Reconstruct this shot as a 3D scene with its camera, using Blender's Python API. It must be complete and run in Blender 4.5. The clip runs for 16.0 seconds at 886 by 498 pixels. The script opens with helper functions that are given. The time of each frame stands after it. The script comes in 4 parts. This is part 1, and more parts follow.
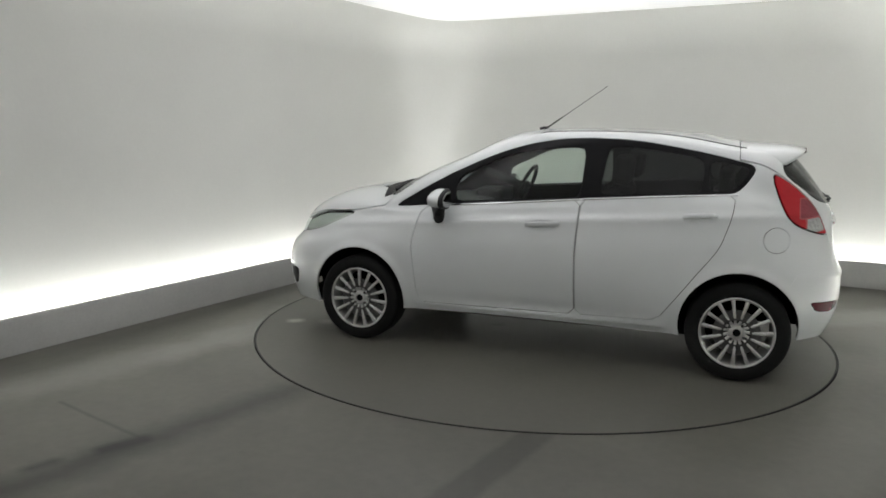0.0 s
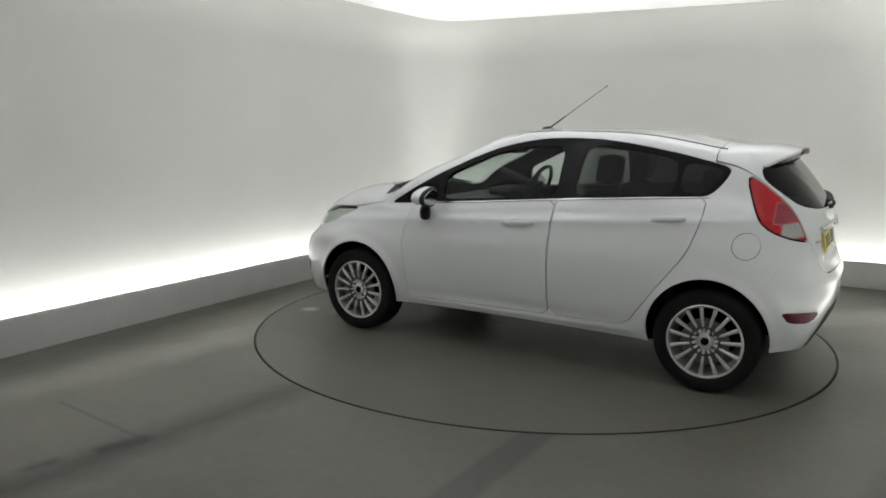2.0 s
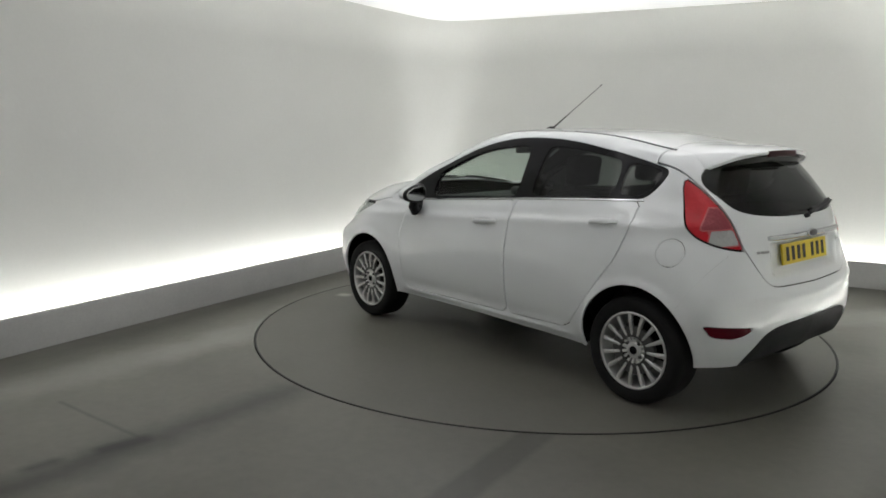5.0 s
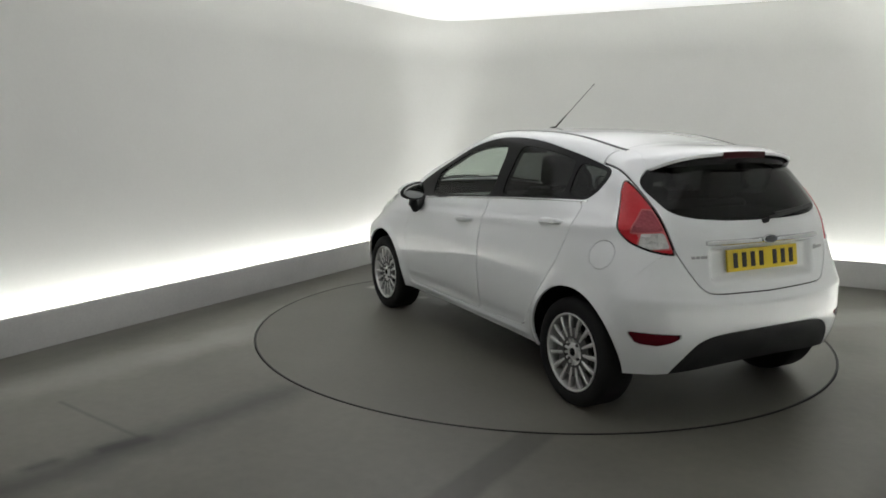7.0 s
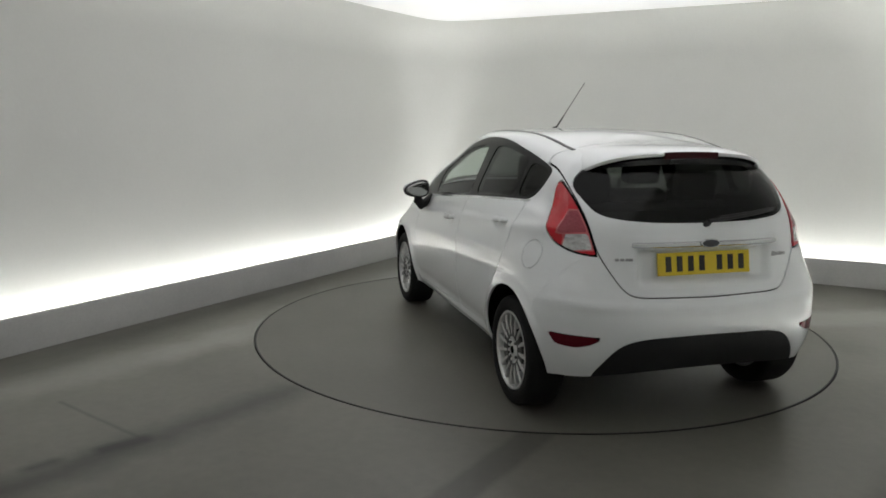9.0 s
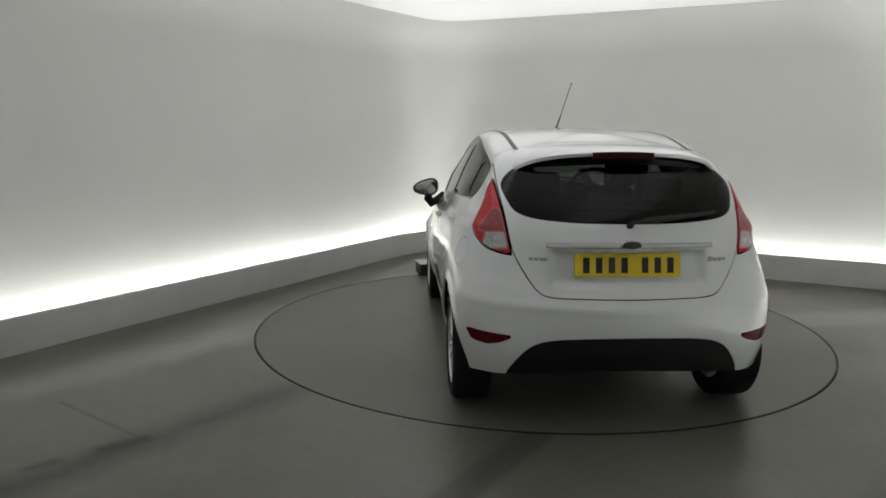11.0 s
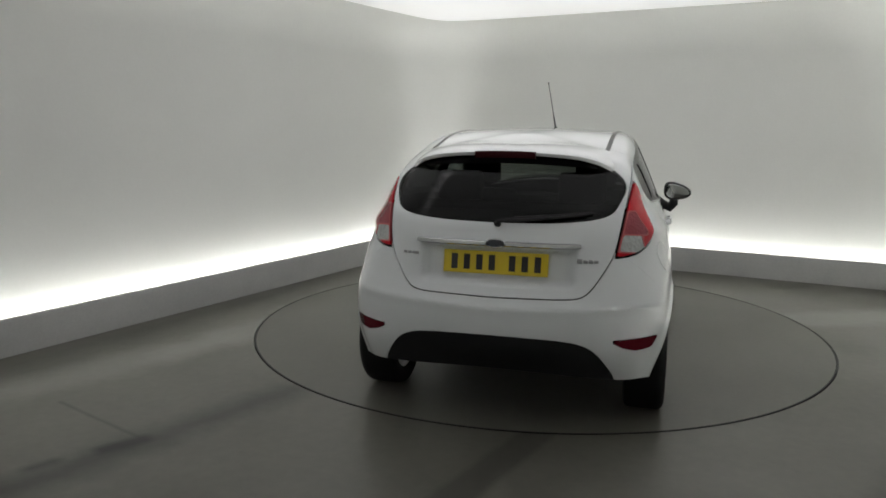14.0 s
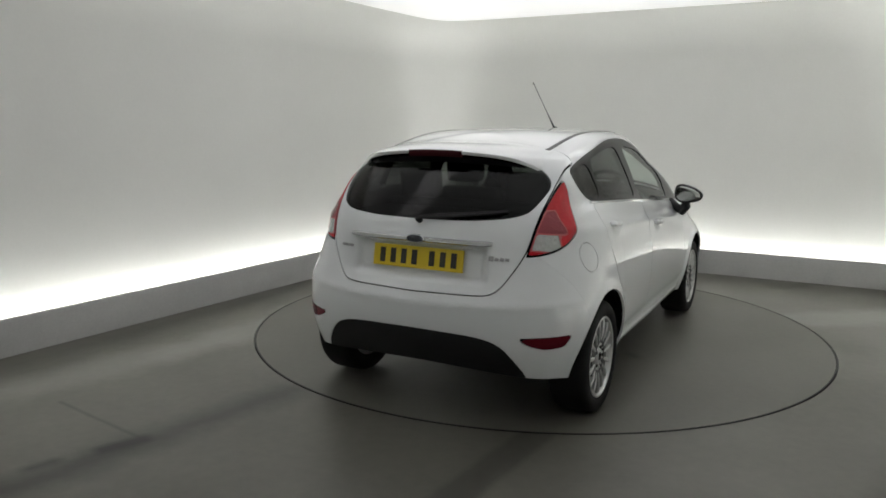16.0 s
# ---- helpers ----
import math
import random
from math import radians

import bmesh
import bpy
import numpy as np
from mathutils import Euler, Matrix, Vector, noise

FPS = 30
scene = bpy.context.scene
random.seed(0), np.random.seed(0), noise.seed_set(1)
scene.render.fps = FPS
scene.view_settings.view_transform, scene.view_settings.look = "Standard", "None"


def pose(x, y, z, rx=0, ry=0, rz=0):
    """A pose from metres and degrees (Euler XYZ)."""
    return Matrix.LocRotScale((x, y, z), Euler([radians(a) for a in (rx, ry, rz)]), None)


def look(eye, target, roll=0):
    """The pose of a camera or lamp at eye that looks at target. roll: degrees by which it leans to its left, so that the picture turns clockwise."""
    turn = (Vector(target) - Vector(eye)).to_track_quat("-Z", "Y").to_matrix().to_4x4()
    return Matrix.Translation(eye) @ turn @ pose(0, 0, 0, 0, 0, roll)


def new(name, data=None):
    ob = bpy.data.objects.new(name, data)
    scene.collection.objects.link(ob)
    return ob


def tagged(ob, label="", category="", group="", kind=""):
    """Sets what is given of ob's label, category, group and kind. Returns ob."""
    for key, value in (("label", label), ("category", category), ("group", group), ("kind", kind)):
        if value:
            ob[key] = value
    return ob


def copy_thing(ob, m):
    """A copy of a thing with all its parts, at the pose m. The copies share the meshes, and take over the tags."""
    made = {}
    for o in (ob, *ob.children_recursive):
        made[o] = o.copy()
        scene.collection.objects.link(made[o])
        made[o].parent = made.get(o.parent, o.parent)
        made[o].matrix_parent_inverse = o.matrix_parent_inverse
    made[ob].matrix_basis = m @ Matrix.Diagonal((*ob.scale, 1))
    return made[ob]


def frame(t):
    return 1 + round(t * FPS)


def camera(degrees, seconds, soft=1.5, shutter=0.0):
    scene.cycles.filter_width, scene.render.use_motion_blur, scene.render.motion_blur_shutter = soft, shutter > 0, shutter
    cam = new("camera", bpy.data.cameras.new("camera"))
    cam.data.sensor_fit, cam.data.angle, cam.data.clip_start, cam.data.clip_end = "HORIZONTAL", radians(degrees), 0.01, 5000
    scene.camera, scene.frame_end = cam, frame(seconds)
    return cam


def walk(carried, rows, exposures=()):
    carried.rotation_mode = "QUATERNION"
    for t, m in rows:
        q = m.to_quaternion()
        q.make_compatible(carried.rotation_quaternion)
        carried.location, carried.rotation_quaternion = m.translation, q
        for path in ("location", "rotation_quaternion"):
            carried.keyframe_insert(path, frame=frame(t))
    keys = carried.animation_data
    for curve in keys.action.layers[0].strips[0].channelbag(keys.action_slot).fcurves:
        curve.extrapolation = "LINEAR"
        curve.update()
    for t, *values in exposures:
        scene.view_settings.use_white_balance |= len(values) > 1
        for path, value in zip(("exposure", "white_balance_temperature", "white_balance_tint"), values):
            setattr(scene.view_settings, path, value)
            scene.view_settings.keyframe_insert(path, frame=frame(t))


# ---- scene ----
cam = camera(61.3, 16.0, soft=1.7)
EYE = (0.0000, -5.5203, 1.5145)
AIM = (-0.6275, -0.6287, 0.6899)
walk(cam, [(0.0, look(EYE, AIM, 0.39)), (16.0, look(EYE, AIM, 0.39))], exposures=[(0.0, -0.06), (7.0, -0.07), (9.0, -0.18), (12.0, -0.36), (13.5, -0.37), (15.0, -0.26), (16.0, -0.16)])

# ---- world: an indoor photo bay, nearly no outside light ----
world = bpy.data.worlds.new("world")
scene.world = world
world.use_nodes = True
world.node_tree.nodes["Background"].inputs[0].default_value = (0.5, 0.52, 0.5, 1)
world.node_tree.nodes["Background"].inputs[1].default_value = 0.02

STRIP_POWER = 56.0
CEILING_POWER = 0.74


# ---- materials ----
def material(name, colour, rough=0.5, metal=0.0, coat=0.0, spec=0.5):
    m = bpy.data.materials.new(name)
    m.use_nodes = True
    b = m.node_tree.nodes["Principled BSDF"]
    b.inputs["Base Color"].default_value = (*colour, 1)
    b.inputs["Roughness"].default_value = rough
    b.inputs["Metallic"].default_value = metal
    b.inputs["Coat Weight"].default_value = coat
    b.inputs["Coat Roughness"].default_value = 0.04
    b.inputs["Specular IOR Level"].default_value = spec
    return m


def nodes_of(m):
    return m.node_tree.nodes, m.node_tree.links, m.node_tree.nodes["Principled BSDF"]


def noise_node(m, scale, detail=4.0, rough=0.6, stretch=(1, 1, 1), coord="Object"):
    n, l, _ = nodes_of(m)
    tc = n.new("ShaderNodeTexCoord")
    mp = n.new("ShaderNodeMapping")
    mp.inputs["Scale"].default_value = stretch
    t = n.new("ShaderNodeTexNoise")
    t.inputs["Scale"].default_value, t.inputs["Detail"].default_value, t.inputs["Roughness"].default_value = scale, detail, rough
    l.new(tc.outputs[coord], mp.inputs["Vector"])
    l.new(mp.outputs["Vector"], t.inputs["Vector"])
    return t.outputs["Fac"]


def remap(m, src, a, b, c, d):
    n, l, _ = nodes_of(m)
    r = n.new("ShaderNodeMapRange")
    for i, v in zip((1, 2, 3, 4), (a, b, c, d)):
        r.inputs[i].default_value = v
    l.new(src, r.inputs[0])
    return r.outputs[0]


def op(m, kind, a, b=None):
    n, l, _ = nodes_of(m)
    o = n.new("ShaderNodeMath")
    o.operation = kind
    for i, v in enumerate((a, b)):
        if v is None:
            continue
        if isinstance(v, (int, float)):
            o.inputs[i].default_value = v
        else:
            l.new(v, o.inputs[i])
    return o.outputs[0]


def vary(m, colour, amount=0.12, scale=4.0, fine=60.0, rough=(0.35, 0.5), bump=0.05, coord="Object"):
    """Two scales of tone, gloss and relief on one base colour."""
    n, l, b = nodes_of(m)
    big, small = noise_node(m, scale, coord=coord), noise_node(m, fine, 3.0, coord=coord)
    tone = op(m, "ADD", remap(m, big, 0.15, 0.85, 1 - 1.6 * amount, 1 + 1.6 * amount), remap(m, small, 0.15, 0.85, -amount * 0.8, amount * 0.8))
    mix = n.new("ShaderNodeVectorMath")
    mix.operation = "SCALE"
    mix.inputs[0].default_value = colour
    l.new(tone, mix.inputs["Scale"])
    l.new(mix.outputs[0], b.inputs["Base Color"])
    l.new(remap(m, big, 0.15, 0.85, *rough), b.inputs["Roughness"])
    if bump:
        bp = n.new("ShaderNodeBump")
        bp.inputs["Strength"].default_value, bp.inputs["Distance"].default_value = bump, 0.01
        l.new(small, bp.inputs["Height"])
        l.new(bp.outputs[0], b.inputs["Normal"])
    return mix


def segment_mask(m, ax, ay, bx, by, half, fade):
    """A soft-edged streak on the floor from (ax, ay) to (bx, by)."""
    n, l, _ = nodes_of(m)
    tc = n.new("ShaderNodeTexCoord")
    sep = n.new("ShaderNodeSeparateXYZ")
    l.new(tc.outputs["Object"], sep.inputs[0])
    length = math.hypot(bx - ax, by - ay)
    ux, uy = (bx - ax) / length, (by - ay) / length
    dx, dy = op(m, "SUBTRACT", sep.outputs[0], ax), op(m, "SUBTRACT", sep.outputs[1], ay)
    along = op(m, "ADD", op(m, "MULTIPLY", dx, ux), op(m, "MULTIPLY", dy, uy))
    wob = remap(m, noise_node(m, 5.0, 5.0), 0, 1, -fade, fade)
    across = op(m, "ABSOLUTE", op(m, "ADD", op(m, "SUBTRACT", op(m, "MULTIPLY", dx, uy), op(m, "MULTIPLY", dy, ux)), wob))
    inside = remap(m, across, half - fade, half + fade, 1, 0)
    ends = op(m, "MULTIPLY", remap(m, along, -fade, fade, 0, 1), remap(m, along, length - fade, length + fade, 1, 0))
    return op(m, "MULTIPLY", inside, ends)


def glass(name, tint, gloss_rough=0.0):
    m = bpy.data.materials.new(name)
    m.use_nodes = True
    n, l = m.node_tree.nodes, m.node_tree.links
    n.remove(n["Principled BSDF"])
    tr, gl, mx = n.new("ShaderNodeBsdfTransparent"), n.new("ShaderNodeBsdfGlossy"), n.new("ShaderNodeMixShader")
    lw, po, ma = n.new("ShaderNodeLayerWeight"), n.new("ShaderNodeMath"), n.new("ShaderNodeMath")
    lw.inputs["Blend"].default_value = 0.5
    po.operation, ma.operation = "POWER", "MULTIPLY_ADD"
    po.inputs[1].default_value, ma.inputs[1].default_value, ma.inputs[2].default_value = 5.0, 0.9, 0.022
    l.new(lw.outputs["Facing"], po.inputs[0])
    l.new(po.outputs[0], ma.inputs[0])
    tr.inputs[0].default_value = (*tint, 1)
    gl.inputs["Roughness"].default_value = gloss_rough
    l.new(ma.outputs[0], mx.inputs[0])
    l.new(tr.outputs[0], mx.inputs[1])
    l.new(gl.outputs[0], mx.inputs[2])
    l.new(mx.outputs[0], n["Material Output"].inputs[0])
    return m


def glow(name, colour, power):
    m = bpy.data.materials.new(name)
    m.use_nodes = True
    b = m.node_tree.nodes["Principled BSDF"]
    b.inputs["Base Color"].default_value = (0.8, 0.8, 0.8, 1)
    b.inputs["Emission Color"].default_value = (*colour, 1)
    b.inputs["Emission Strength"].default_value = power
    return m


WALL = material("wall_paint", (0.72, 0.72, 0.70), 0.7)
vary(WALL, (0.72, 0.725, 0.70), 0.025, 0.8, 40, (0.6, 0.75), 0.03)
KERB = material("kerb_paint", (0.45, 0.45, 0.44), 0.6)
vary(KERB, (0.42, 0.42, 0.41), 0.09, 1.5, 50, (0.5, 0.65), 0.04)
CEIL = material("ceiling_paint", (0.75, 0.75, 0.74), 0.8)
vary(CEIL, (0.75, 0.75, 0.74), 0.02, 1.0, 40, (0.7, 0.8), 0.02)
FLOOR = material("sealed_concrete", (0.2, 0.2, 0.19), 0.4)
FLOORMIX = vary(FLOOR, (0.108, 0.104, 0.087), 0.16, 1.1, 16, (0.2, 0.5), 0.0)
TABLE = material("turntable_concrete", (0.2, 0.2, 0.19), 0.4)
TABLEMIX = vary(TABLE, (0.106, 0.102, 0.086), 0.10, 1.0, 25, (0.3, 0.46), 0.0)


LINER_STEEL = material("dark_steel", (0.012, 0.012, 0.012), 0.6, 0.2)
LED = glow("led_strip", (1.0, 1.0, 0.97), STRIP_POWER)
DIFFUSER = glow("ceiling_diffuser", (1.0, 1.0, 1.0), CEILING_POWER)
BOXBLACK = material("worn_black_steel", (0.015, 0.015, 0.015), 0.5)
vary(BOXBLACK, (0.015, 0.015, 0.015), 0.2, 6, 60, (0.45, 0.65), 0.05)

PAINT = material("white_car_paint", (0.675, 0.695, 0.71), 0.35, 0, 1.0)
RUBBER = material("tyre_rubber", (0.008, 0.008, 0.008), 0.75, 0, 0, 0.2)
vary(RUBBER, (0.008, 0.008, 0.008), 0.2, 8, 120, (0.65, 0.85), 0.1)
PLASTIC = material("black_plastic", (0.010, 0.010, 0.011), 0.55, 0, 0, 0.3)
vary(PLASTIC, (0.010, 0.010, 0.011), 0.1, 5, 300, (0.5, 0.62), 0.06)
GLOSSBLACK = material("gloss_black_trim", (0.004, 0.004, 0.005), 0.18, 0, 0, 0.12)
LINER = material("dark_liner", (0.005, 0.005, 0.005), 0.9, 0, 0, 0.1)
TRIMCLOTH = material("dark_seat_cloth", (0.03, 0.03, 0.032), 0.85)
vary(TRIMCLOTH, (0.018, 0.018, 0.019), 0.15, 10, 200, (0.8, 0.9), 0.1)
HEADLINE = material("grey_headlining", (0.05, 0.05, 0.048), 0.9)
MIRRORGLASS = material("mirror_glass", (0.42, 0.43, 0.42), 0.03, 1.0)
CHROME = material("chrome", (0.58, 0.59, 0.60), 0.14, 1.0)
ALLOY = material("alloy_silver", (0.56, 0.56, 0.555), 0.32, 0.6, 0.4)
DARKALLOY = material("brake_metal", (0.10, 0.10, 0.10), 0.45, 0.8)
REDLENS = material("red_lens", (0.45, 0.008, 0.016), 0.2, 0, 0.4, 0.3)
BRAKERED = material("unlit_brake_lens", (0.030, 0.003, 0.005), 0.3, 0, 0.0, 0.1)
DARKRED = material("dark_red_lens", (0.085, 0.004, 0.010), 0.25, 0, 0.0, 0.15)
CLEARLENS = material("clear_lamp_lens", (0.42, 0.42, 0.42), 0.15, 0.3, 1.0)
PINKLENS = material("smoked_red_lens", (0.26, 0.045, 0.06), 0.25, 0.1, 0.2, 0.3)
LAMPRIM = material("pale_lamp_rim", (0.46, 0.10, 0.11), 0.2, 0.2, 0.2, 0.3)
LAMPBOWL = material("lamp_bowl", (0.72, 0.72, 0.72), 0.22, 0.5)
PLATE = material("yellow_plate", (0.62, 0.46, 0.015), 0.35)
INK = material("plate_ink", (0.012, 0.011, 0.01), 0.5)
BADGE = material("badge_blue", (0.010, 0.014, 0.026), 0.2, 0.1, 0.5)
GREYTEXT = material("badge_grey", (0.33, 0.33, 0.34), 0.4, 0.5)
CLEAR = glass("clear_glass", (0.77, 0.83, 0.79))
PRIVACY = glass("privacy_glass", (0.13, 0.14, 0.135))
REARGLASS = glass("tailgate_glass", (0.10, 0.107, 0.10))


# ---- mesh helpers ----
def mesh_object(name, verts, faces, mat, parent=None, label="", smooth=True):
    me = bpy.data.meshes.new(name)
    me.from_pydata([tuple(v) for v in verts], [], [tuple(int(i) for i in f) for f in faces])
    if smooth:
        me.polygons.foreach_set("use_smooth", [True] * len(me.polygons))
    me.materials.append(mat)
    me.update()
    ob = new(name, me)
    if parent is not None:
        ob.parent = parent
    return tagged(ob, label)


def part(name, bm, mat, parent=None, label="", smooth=False):
    me = bpy.data.meshes.new(name)
    bmesh.ops.recalc_face_normals(bm, faces=bm.faces)
    bm.to_mesh(me)
    bm.free()
    if smooth:
        me.polygons.foreach_set("use_smooth", [True] * len(me.polygons))
        me.set_sharp_from_angle(angle=radians(38))
    me.materials.append(mat)
    ob = new(name, me)
    if parent is not None:
        ob.parent = parent
    return tagged(ob, label)


def box(bm, x0, x1, y0, y1, z0, z1, bevel=0.0, m=None, seg=2):
    vs = [bm.verts.new((x, y, z)) for x in (x0, x1) for y in (y0, y1) for z in (z0, z1)]
    fs = [bm.faces.new([vs[i] for i in q]) for q in ((0, 1, 3, 2), (4, 6, 7, 5), (0, 4, 5, 1), (2, 3, 7, 6), (0, 2, 6, 4), (1, 5, 7, 3))]
    if bevel:
        es = list({e for f in fs for e in f.edges})
        r = bmesh.ops.bevel(bm, geom=es, offset=bevel, segments=seg, profile=0.6, affect="EDGES")
        vs = list({v for f in r["faces"] for v in f.verts})
    if m is not None:
        bmesh.ops.transform(bm, matrix=m, verts=vs)
    return bm


def prism(bm, pts, z0, z1):
    """A flat polygon in plan given a height."""
    lo, hi = [bm.verts.new((x, y, z0)) for x, y in pts], [bm.verts.new((x, y, z1)) for x, y in pts]
    k = len(pts)
    bm.faces.new(lo[::-1]), bm.faces.new(hi)
    for i in range(k):
        bm.faces.new((lo[i], lo[(i + 1) % k], hi[(i + 1) % k], hi[i]))
    return bm


def lathe(bm, profile, n=64, axis="y", closed=False):
    """Turns (r, h) pairs about an axis."""
    rings = []
    for r, h in profile:
        ring = []
        for i in range(n):
            a = 2 * math.pi * i / n
            c, s = r * math.cos(a), r * math.sin(a)
            ring.append(bm.verts.new((c, h, s) if axis == "y" else (c, s, h)))
        rings.append(ring)
    pairs = list(zip(rings, rings[1:])) + ([(rings[-1], rings[0])] if closed else [])
    for a, b in pairs:
        for i in range(n):
            bm.faces.new((a[i], a[(i + 1) % n], b[(i + 1) % n], b[i]))
    return bm


def tube(bm, pts, radius, n=10, closed=False):
    """A round bar along points; radius may be one number or one a point."""
    k = len(pts)
    rad = radius if isinstance(radius, (list, tuple)) else [radius] * k
    rings = []
    for i, q in enumerate(pts):
        a = Vector(pts[(i - 1) % k if closed else max(i - 1, 0)])
        b = Vector(pts[(i + 1) % k if closed else min(i + 1, k - 1)])
        d = (b - a).normalized()
        s = d.cross(Vector((0, 0, 1)) if abs(d.z) < 0.9 else Vector((1, 0, 0))).normalized()
        t = d.cross(s)
        rings.append([bm.verts.new(Vector(q) + rad[i] * (s * math.cos(2 * math.pi * j / n) + t * math.sin(2 * math.pi * j / n))) for j in range(n)])
    for a, b in list(zip(rings, rings[1:])) + ([(rings[-1], rings[0])] if closed else []):
        for j in range(n):
            bm.faces.new((a[j], a[(j + 1) % n], b[(j + 1) % n], b[j]))
    if not closed:
        bm.faces.new(rings[0]), bm.faces.new(rings[-1][::-1])
    return bm


# ---- the photo bay ----
CORNER = Vector((-1.294, 3.555))
LEFT_DIR = Vector((-0.4014, -0.9159)).normalized()
RIGHT_DIR = Vector((0.9351, -0.3545)).normalized()
LEFT_OUT = Vector((LEFT_DIR.y, -LEFT_DIR.x))
RIGHT_OUT = Vector((-RIGHT_DIR.y, RIGHT_DIR.x))
GAP, KERB_H, KERB_T, CEIL_Z = 0.172, 0.2486, 0.035, 2.558
LEN_L, LEN_R = 8.5, 5.06
CORNERS = (CORNER, CORNER + RIGHT_DIR * LEN_R, CORNER + RIGHT_DIR * LEN_R + LEFT_DIR * LEN_L, CORNER + LEFT_DIR * LEN_L)
OUTS = (LEFT_OUT, RIGHT_OUT, -LEFT_OUT, -RIGHT_OUT)


def room_corner(k, d):
    """The plan corner k of the room with its walls moved d metres outwards."""
    n1, n2 = OUTS[k], OUTS[(k + 1) % 4]
    det = n1.x * n2.y - n1.y * n2.x
    return CORNERS[k] + Vector(((d * n2.y - d * n1.y) / det, (d * n1.x - d * n2.x) / det))


COVE, BEND, BEND_E = 0.42, 1.25, 0.35


def bay_path(inset):
    """Plan places and outward normals round the four walls, round in the corners, set inwards from the wall face."""
    path = []
    corners = [room_corner(k, GAP) for k in range(4)]
    for k, c in enumerate(corners):
        bend = BEND if k == 0 else BEND_E
        a, e = c + (corners[k - 1] - c).normalized() * bend, c + (corners[(k + 1) % 4] - c).normalized() * bend
        ctrl = (a, (a + c) / 2, c, (c + e) / 2, e)
        for m in range(37):
            s = m / 36
            q = sum((p * w * s**i * (1 - s) ** (4 - i) for i, (p, w) in enumerate(zip(ctrl, (1, 4, 6, 4, 1)))), Vector((0, 0)))
            d = sum(((ctrl[i + 1] - ctrl[i]) * w * s**i * (1 - s) ** (3 - i) for i, w in enumerate((1, 3, 3, 1))), Vector((0, 0))).normalized()
            path.append((q, Vector((-d.y, d.x))))
    return [(q - o * inset, o) for q, o in path]


def sweep(path, prof, closed=True):
    """A closed profile of (outward, height) pairs drawn along a plan path."""
    bm = bmesh.new()
    rows = [[bm.verts.new((*(q + o * d), z)) for d, z in prof] for q, o in path]
    for a, b in zip(rows, rows[1:] + (rows[:1] if closed else [])):
        for k in range(len(prof)):
            m = (k + 1) % len(prof)
            bm.faces.new((a[k], a[m], b[m], b[k]))
    if not closed:
        bm.faces.new(rows[0]), bm.faces.new(rows[-1][::-1])
    return bm


def backdrop():
    """The bay walls as one sweep: upright, then coved into the ceiling."""
    top = CEIL_Z + 0.1
    prof = [(0, -0.05)] + [(0, z) for z in (0.4, 1.0, 1.6)]
    prof += [(-COVE * (1 - math.cos(q)), top - COVE + COVE * math.sin(q)) for q in (math.pi / 2 * k / 20 for k in range(21))]
    prof += [(-COVE, top + 0.1), (0.14, top + 0.1), (0.14, -0.05)]
    return part("wall", sweep(bay_path(0.0), prof), WALL, smooth=True)


tagged(backdrop(), "white coved bay wall washed by hidden strip light", "wall", kind="structure")
r = 0.006
kerb = part("kerb", sweep(bay_path(GAP), [(0, -0.05), (0, KERB_H - r), (r * 0.3, KERB_H - r * 0.3), (r, KERB_H), (KERB_T - r, KERB_H), (KERB_T, KERB_H - r), (KERB_T, -0.05)]), KERB, smooth=True)
tagged(kerb, "low grey upstand hiding a light strip", "kerb", kind="structure")

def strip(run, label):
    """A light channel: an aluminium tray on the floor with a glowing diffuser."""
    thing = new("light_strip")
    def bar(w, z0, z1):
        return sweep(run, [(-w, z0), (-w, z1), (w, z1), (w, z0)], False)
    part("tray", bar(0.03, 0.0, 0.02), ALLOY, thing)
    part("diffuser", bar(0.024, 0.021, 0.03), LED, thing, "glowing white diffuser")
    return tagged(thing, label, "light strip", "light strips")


bends = bay_path(0.07)
strip([(bends[0][0] + LEFT_DIR * 5.6, LEFT_OUT)] + bends[:74] + [(bends[73][0] + LEFT_DIR * 5.4, -LEFT_OUT)], "glowing white light strip lying behind the kerb")
# Added fill out of view behind the camera, cut short to balance the car.
strip([(bends[110][0], -RIGHT_OUT), (bends[110][0].lerp(bends[111][0], 0.62), -RIGHT_OUT)], "unseen glowing fill strip added behind the entrance kerb")

TABLE_AT = (-0.017, 0.115)
TABLE_R = 2.079
SEAM = 0.011


def ring_floor():
    """The floor sheet with a round pit for the turntable."""
    bm = bmesh.new()
    n = 192
    inner = [bm.verts.new((TABLE_AT[0] + (TABLE_R + SEAM) * math.cos(2 * math.pi * i / n), TABLE_AT[1] + (TABLE_R + SEAM) * math.sin(2 * math.pi * i / n), 0)) for i in range(n)]
    outer = [bm.verts.new((11.5 * math.cos(2 * math.pi * i / n), 11.5 * math.sin(2 * math.pi * i / n), 0)) for i in range(n)]
    deep = [bm.verts.new((v.co.x, v.co.y, -0.12)) for v in inner]
    for i in range(n):
        j = (i + 1) % n
        bm.faces.new((inner[i], outer[i], outer[j], inner[j]))
        bm.faces.new((deep[i], inner[i], inner[j], deep[j]))
    bm.faces.new(deep)
    return part("floor", bm, FLOOR)


tagged(ring_floor(), "grey sealed concrete floor with faint stains and painted sheen", "floor", kind="structure")


